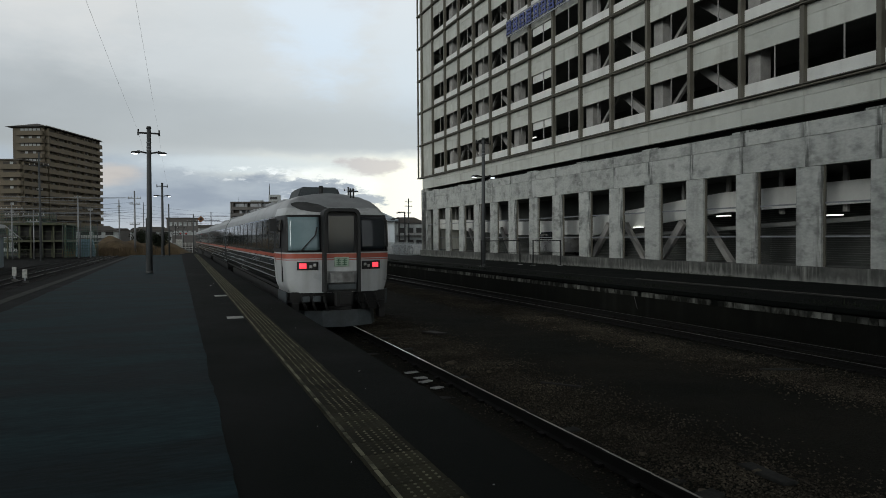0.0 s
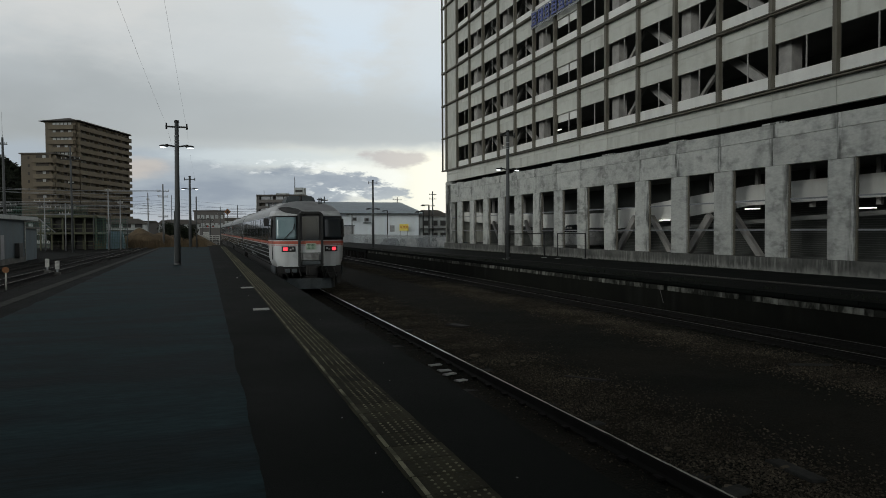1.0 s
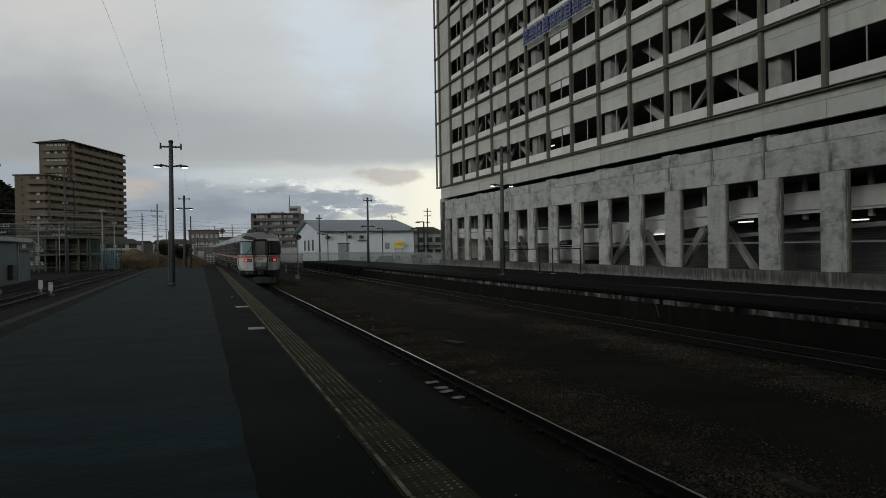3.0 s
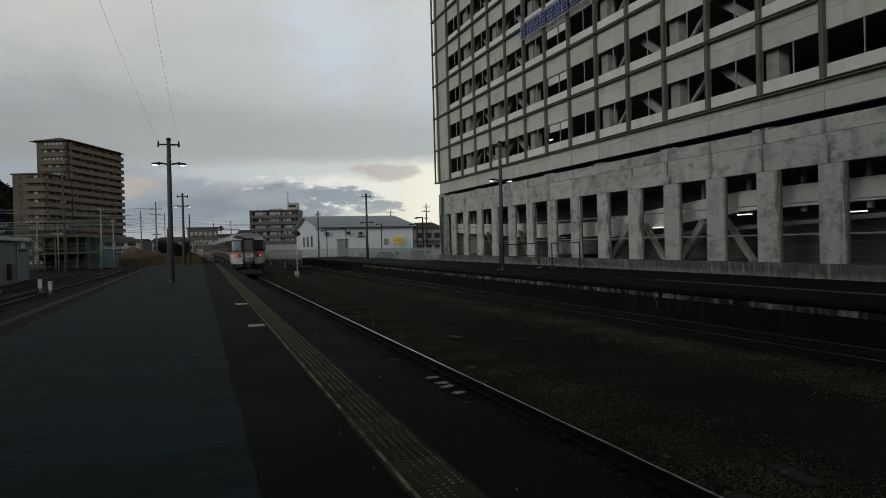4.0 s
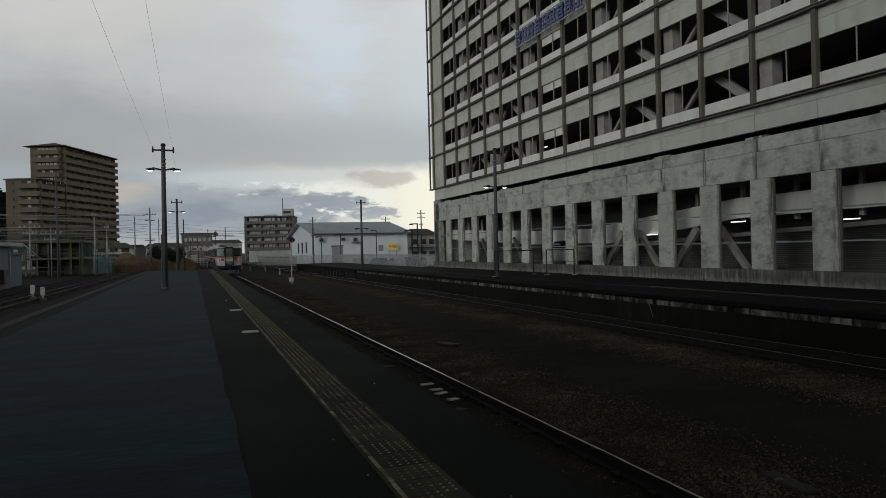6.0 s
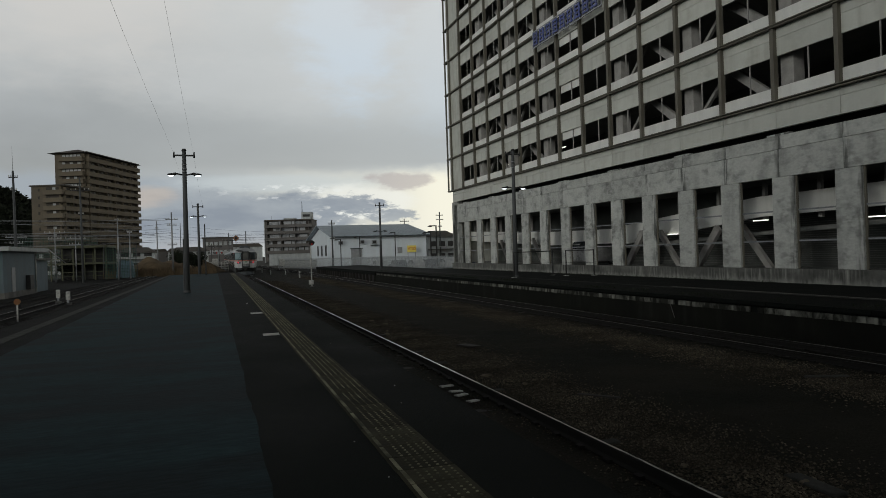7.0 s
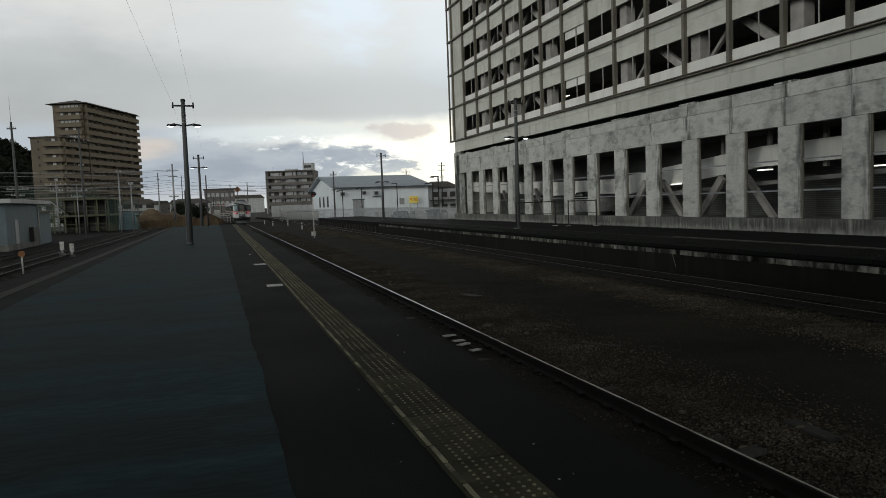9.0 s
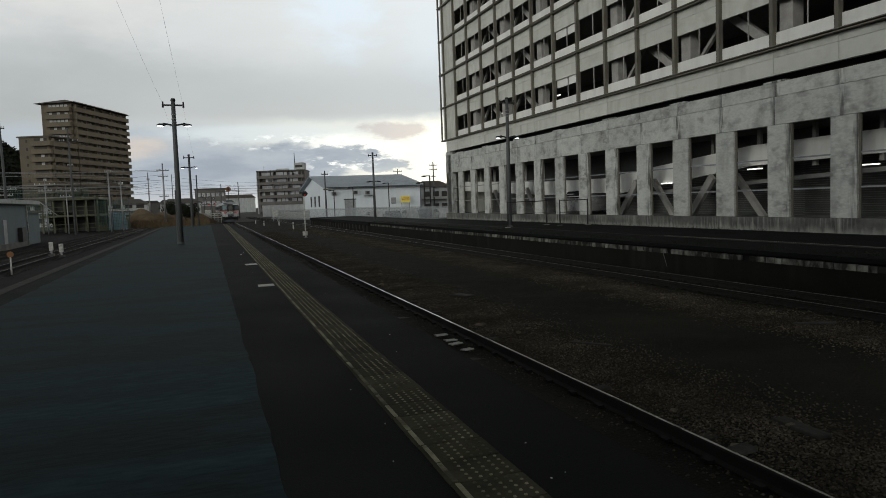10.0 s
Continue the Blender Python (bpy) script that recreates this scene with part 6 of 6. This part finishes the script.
def yard_lamp(x, y, h, label, z0=-1.2, reach=0.9):
    p = thing("yard_lamp", label, "lamp post", pose(x, y, z0), "lamp posts in the car park")
    part("post", bbox(-0.07, 0.07, -0.07, 0.07, 0, h, 0.01), M["black"], p)
    part("arm", bbox(-reach, 0.07, -0.06, 0.06, h - 0.08, h + 0.04, 0.01), M["black"], p)
    part("lamp_head", bbox(-reach - 0.15, -reach + 0.35, -0.10, 0.10, h - 0.16, h - 0.06, 0.02), M["black"], p)


yard_lamp(21.8, 118, 5.2, "thin dark lamp post before the shed")
yard_lamp(25.6, 120, 5.6, "thin dark lamp post before the shed")
yard_lamp(31.6, 118, 6.2, "thin dark lamp post in the car park")
yard_lamp(25.95, 80, 5.0, "dark angular lamp post near the garage")
yard_lamp(26.7, 80, 5.8, "taller dark angular lamp post near the garage")


def car_thing(x, y, turn, body, label):
    c = thing("parked_car", label, "car", pose(x, y, -1.2, 0, 0, turn), "parked cars")
    b = prism([(-2.0, 0.25), (2.05, 0.25), (2.1, 0.75), (1.9, 0.95), (1.0, 1.02), (0.45, 1.48), (-1.2, 1.52), (-1.9, 1.0), (-2.05, 0.7)], -0.82, 0.82, "y")
    bmesh.ops.bevel(b, geom=list(b.edges), offset=0.05, segments=2, affect="EDGES")
    part("body", b, M[body], c)
    g = prism([(0.95, 1.03), (0.45, 1.44), (-1.15, 1.47), (-1.75, 1.03)], -0.835, 0.835, "y")
    part("side_glass", g, M["glass"], c)
    part("windscreen", prism([(1.02, 1.02), (0.5, 1.47), (0.46, 1.44), (0.95, 1.0)], -0.7, 0.7, "y"), M["glass"], c)
    for wx in (-1.3, 1.3):
        for s in (-0.76, 0.76):
            w = part("wheel", rod(bmesh.new(), (wx, s - 0.1, 0.31), (wx, s + 0.1, 0.31), 0.31, 0.31, 18), M["rubber"], c)
            part("rim", rod(bmesh.new(), (wx, s - 0.105, 0.31), (wx, s + 0.105, 0.31), 0.18, 0.18, 12), M["steel"], w)


rng = random.Random(9)
for k in range(6):
    car_thing(23.5 + k * 2.6, 97 + rng.uniform(-1, 1), 90 + rng.uniform(-3, 3), ("carbody", "cardark")[k % 2], ("pale" if k % 2 == 0 else "dark") + " car parked behind the picket fence")
# a car up in the garage behind the parapet, and one on its ground floor
car_thing(XB + 4.2, 17.6, 90, "carbody", "pale car parked behind the garage parapet")
bpy.data.objects["parked_car.006"].location.z = LEDGE - 0.02
car_thing(XB + 2.2, 37.3, 90, "carbody", "pale car on the garage's ground floor")
bpy.data.objects["parked_car.007"].location.z = 0.3


# ---- distant buildings ----
def balcony_block(name, label, m, w, d, floors, fh, balc, wall, roof_mat, windows, base=0.0, glaze=None, s0=0.4, eaves=0.6, lit=0.5, front=(-0.15, 1.12), reach=0.3):
    """A block of flats: walls, a dark sheet as the recess's shade and a balcony front on each floor of its wide and
    short sides.
    """
    b = thing(name, label, "apartment building", m)
    H = floors * fh + base
    part("wall", bbox(0, w, 0, d, -2, H), M[wall], b, "tiled wall")
    part("roof_edge", bbox(-eaves, w + eaves, -1.0 - eaves, d + 0.5, H, H + 0.5), M[roof_mat], b)
    # sheet on the wall, coloured as the shade above each balcony front
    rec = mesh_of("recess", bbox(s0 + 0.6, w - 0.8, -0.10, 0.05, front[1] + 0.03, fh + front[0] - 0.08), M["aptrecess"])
    bal = mesh_of("balcony", bbox(s0, w + reach, -1.5, 0.0, *front, 0.03), M[balc])
    div = mesh_of("divider", bbox(-0.10, 0.10, -1.45, -0.1, front[1], fh + front[0]), M[balc])
    win = mesh_of("window", bbox(-0.75, 0.75, -0.16, -0.11, front[1] + 0.03, fh + front[0] - 0.15), M[glaze or "clearlamp"])
    rng = random.Random(int(w * 7))
    for k in range(floors):
        z = base + k * fh
        piece("recess", rec, b, pose(0, 0, z))
        piece("balcony", bal, b, pose(0, 0, z))
        n = max(3, int(w / 6.5))
        for i in range(n + 1):
            piece("divider", div, b, pose(s0 + 0.6 + i * (w - 1.6 - s0) / n, 0, z))
        for i in range(windows):
            if rng.random() < lit:
                piece("window", win, b, pose(s0 + 1.6 + (w - 3.6 - s0) * (i + rng.uniform(0.2, 0.8)) / windows, 0, z))
    return b, H


ang = math.degrees(math.atan2(0.93, 0.37))
apt, H = balcony_block("apartment_tower", "tall brown apartment tower with a balcony along each floor", pose(-47.0, 313, -1.5, 0, 0, ang), 42, 12.6, 16, 3.03, "aptbalc", "apt", "aptdark", 12, -0.4, "b2wall", front=(-0.38, 1.42), reach=1.5)
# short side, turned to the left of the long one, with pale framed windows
# recess sheets here carry the balconies' shade in their colour
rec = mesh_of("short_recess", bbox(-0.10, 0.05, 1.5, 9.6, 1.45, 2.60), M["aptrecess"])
bal = mesh_of("short_balcony", bbox(-1.5, 0.0, 0.2, 10.4, -0.38, 1.42, 0.03), M["aptbalc"])
win = mesh_of("pale_window", bbox(-0.18, -0.11, -0.62, 0.62, 1.46, 2.5), M["palewall"])
for k in range(11, 16):
    piece("short_recess", rec, apt, pose(0, 0, 3.03 * k - 0.4))
    piece("short_balcony", bal, apt, pose(0, 0, 3.03 * k - 0.4))
    for i in range(5):
        if (k * 3 + i * 2) % 4:
            piece("pale_window", win, apt, pose(0, 2.3 + i * 1.62, 3.03 * k - 0.4))
roof = bmesh.new()
e = [roof.verts.new(p) for p in ((-2.0, -2.0, H), (44, -2.0, H), (44, 14.6, H), (-2.0, 14.6, H))]
r = [roof.verts.new(p) for p in ((6.5, 6.3, H + 2.5), (38, 6.3, H + 2.5))]
for f in ((e[0], e[1], r[1], r[0]), (e[1], e[2], r[1]), (e[2], e[3], r[0], r[1]), (e[3], e[0], r[0]), (e[3], e[2], e[1], e[0])):
    roof.faces.new(f)
part("hipped_roof", roof, M["aptdark"], apt, "dark hipped roof")
wing, H2 = balcony_block("apartment_wing", "lower brown apartment wing joined to the tower", pose(-53.25, 297.3, -1.5, 0, 0, ang), 16.6, 11.75, 11, 3.03, "aptbalc", "apt", "aptdark", 5, -0.4, "b2wall", front=(-0.38, 1.42), reach=0.0)
# the wing's recess shade, painted the same way
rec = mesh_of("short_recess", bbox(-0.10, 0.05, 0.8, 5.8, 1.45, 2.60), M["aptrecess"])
bal = mesh_of("short_balcony", bbox(-1.5, 0.0, -1.5, 6.3, -0.38, 1.42, 0.03), M["aptbalc"])
slit = mesh_of("slit_window", bbox(-0.08, 0.02, 8.4, 9.1, 1.1, 2.2), M["aptrecess"])
for k in range(11):
    piece("short_recess", rec, wing, pose(0, 0, 3.03 * k - 0.4))
    piece("short_balcony", bal, wing, pose(0, 0, 3.03 * k - 0.4))
    piece("slit_window", slit, wing, pose(0, 0, 3.03 * k - 0.4))
    if k % 3:
        piece("pale_window", win, wing, pose(0, 2.6, 3.03 * k - 0.4))

b2, H3 = balcony_block("office_block", "grey-brown six-storey block with rows of windows", pose(22.8, 295, -3.0, 0, 0, -18.5), 19.6, 12, 7, 2.72, "b2wall", "b2wall", "aptdark", 18, 0.1, "steel", eaves=0.05, lit=0.75)
part("roof_tower", bbox(14.8, 19.0, 3, 8, H3, H3 + 3.6, 0.05), M["palewall"], b2, "pale lift tower")
# the opening's shade is a dark sheet on the tower wall
part("tower_opening", bbox(15.4, 18.4, 2.9, 3.0, H3 + 1.6, H3 + 2.6), M["recess"], b2)
part("mast", rod(bmesh.new(), (15.0, 4, H3), (15.0, 4, H3 + 8.2), 0.25, 0.10, 8), M["pole"], b2, "thin roof mast")
part("mast", rod(bmesh.new(), (2.0, 4, H3), (2.0, 4, H3 + 2.6), 0.08, 0.05, 6), M["pole"], b2)
part("roof_plant", bbox(7, 12, 4, 7, H3 + 0.4, H3 + 1.3), M["palewall"], b2)
part("side_wall", bbox(-0.35, -0.05, -0.2, 12, -2, H3), M["palewall"], b2, "pale side wall")

fb = thing("far_block", "grey building with a row of windows beyond the crossing", "building", pose(-1.8, 262, -1.5))
part("wall", bbox(0, 10.5, 0, 8, 0, 10.2), M["b2wall"], fb)
part("roof", bbox(-0.3, 10.8, -0.3, 8.3, 10.2, 10.6), M["aptdark"], fb)
for k in range(6):
    for z in (4.6, 7.6):
        part("window", bbox(0.8 + k * 1.6, 1.9 + k * 1.6, -0.06, 0.02, z, z + 1.3), M["palewall"], fb)
part("canopy", bbox(-8, 12, -20, -16, 4.2, 5.2), M["palewall"], fb, "pale low canopy")
for x in (-7.5, -1, 5, 11.5):
    part("column", bbox(x - 0.2, x + 0.2, -18.2, -17.8, 0, 4.2), M["steel"], fb)


def house(x, y, w, d, h, label, turn=0):
    o = thing("house", label, "house", pose(x, y, -1.2, 0, 0, turn), "houses beyond the car park")
    part("wall", bbox(0, w, 0, d, 0, h), M["palewall"], o, "pale rendered wall")
    r = bmesh.new()
    e = [r.verts.new(p) for p in ((-0.6, -0.6, h), (w + 0.6, -0.6, h), (w + 0.6, d + 0.6, h), (-0.6, d + 0.6, h))]
    t = [r.verts.new(p) for p in ((w * 0.2, d / 2, h + 1.5), (w * 0.8, d / 2, h + 1.5))]
    for f in ((e[0], e[1], t[1], t[0]), (e[1], e[2], t[1]), (e[2], e[3], t[0], t[1]), (e[3], e[0], t[0]), (e[3], e[2], e[1], e[0])):
        r.faces.new(f)
    part("roof", r, M["aptdark"], o, "dark tiled roof")
    for z in (0.9, 3.7):
        for k in range(3):
            xx = w * (0.12 + 0.3 * k)
            wd = part("window", bbox(xx, xx + w * 0.2, -0.06, 0.04, z, z + 1.2), M["recess"], o)
            part("sill", bbox(xx - 0.1, xx + w * 0.2 + 0.1, -0.2, 0, z - 0.12, z), M["whitepaint"], wd)
    part("balcony_roof", bbox(0.2, w - 0.2, -1.2, 0, 2.9, 3.1), M["aptdark"], o)


house(47.8, 150, 7.0, 6, 5.9, "two-storey pale house with a dark tiled roof")
house(56.0, 156, 7.0, 6, 5.4, "two-storey house with a dark roof behind the garage")
house(-40, 180, 9, 7, 5.0, "low house with a dark roof beyond the yard")
house(-22, 190, 9, 7, 4.6, "low pale house with a dark roof beyond the yard")
house(-12, 230, 12, 8, 5.0, "low grey house beyond the dry mound")

# wooded hill at the edge of the town
bm = bmesh.new()
bmesh.ops.create_grid(bm, x_segments=90, y_segments=40, size=1.0)
for v in bm.verts:
    a, b = v.co.x, v.co.y
    hgt = max(0.0, math.cos(a * math.pi / 2)) ** 0.6 * max(0.0, math.cos(b * math.pi / 2)) ** 0.7
    v.co = Vector((a * 150, b * 90, 70 * hgt + 4.0 * noise.noise((a * 40, b * 30, 1)) * hgt))
hill = single("wooded_hill", bm, M["hill"], "dark wooded hill behind the apartments", "hill", pose(-215, 520, -1.5))
tagged(hill, kind="structure")
rng = random.Random(3)
verts, faces = [], []
for _ in range(5000):
    a, b = rng.uniform(-0.98, 0.98), rng.uniform(-0.98, 0.0)
    hgt = max(0.0, math.cos(a * math.pi / 2)) ** 0.6 * max(0.0, math.cos(b * math.pi / 2)) ** 0.7
    c = Vector((-215 + a * 150, 520 + b * 90, -1.5 + 70 * hgt + rng.uniform(-1, 2.5)))
    for _ in range(3):
        u = Vector((rng.gauss(0, 1), rng.gauss(0, 1), rng.gauss(0, 1))).normalized() * rng.uniform(1.0, 2.2)
        w = u.orthogonal().normalized() * u.length * 0.7
        o = c + Vector((rng.uniform(-2, 2), rng.uniform(-2, 2), rng.uniform(-1, 1)))
        k = len(verts)
        verts += [tuple(o - u), tuple(o + w), tuple(o + u), tuple(o - w)]
        faces.append((k, k + 1, k + 2, k + 3))
me = bpy.data.meshes.new("hill_trees")
me.from_pydata(verts, [], faces)
me.materials.append(M["hill"])
tagged(new("hill_trees", me), "dark tree crowns covering the hill", "trees", kind="stuff")
# low far town and tree line that closes the horizon
rng = random.Random(17)
for k in range(60):
    a = radians(rng.uniform(-75, 80))
    d = rng.uniform(420, 700)
    w, h = rng.uniform(12, 34), rng.uniform(5, 11)
    o = thing("far_house", rng.choice(("far grey house on the horizon", "far pale house on the horizon")), "house", pose(d * math.sin(a), d * math.cos(a), -1.5, 0, 0, -math.degrees(a)), "far houses")
    part("wall", bbox(-w / 2, w / 2, 0, 10, 0, h), M[rng.choice(("palewall", "b2wall", "concrete"))], o)
    part("roof", prism([(-w / 2 - 0.5, h), (w / 2 + 0.5, h), (w / 2 - 2, h + 2.2), (-w / 2 + 2, h + 2.2)], -0.5, 10.5), M["aptdark"], o)


def motions():
    """The train draws away along its track at about ten metres a second."""
    turn = -math.degrees(math.atan(SKEW))
    rows = [(0.0, 16.85), (0.5, 21.4), (1.0, 26.3), (2.0, 36.4), (2.7, 43.6), (3.8, 55.3), (4.5, 62.9), (5.2, 70.4),
            (6.3, 82.2), (7.5, 94.8), (9.0, 110.6), (10.0, 121.0)]
    walk(train, [(t, pose(TRACK + SKEW * y, y, RAIL, 0, 0, turn)) for t, y in rows])


motions()
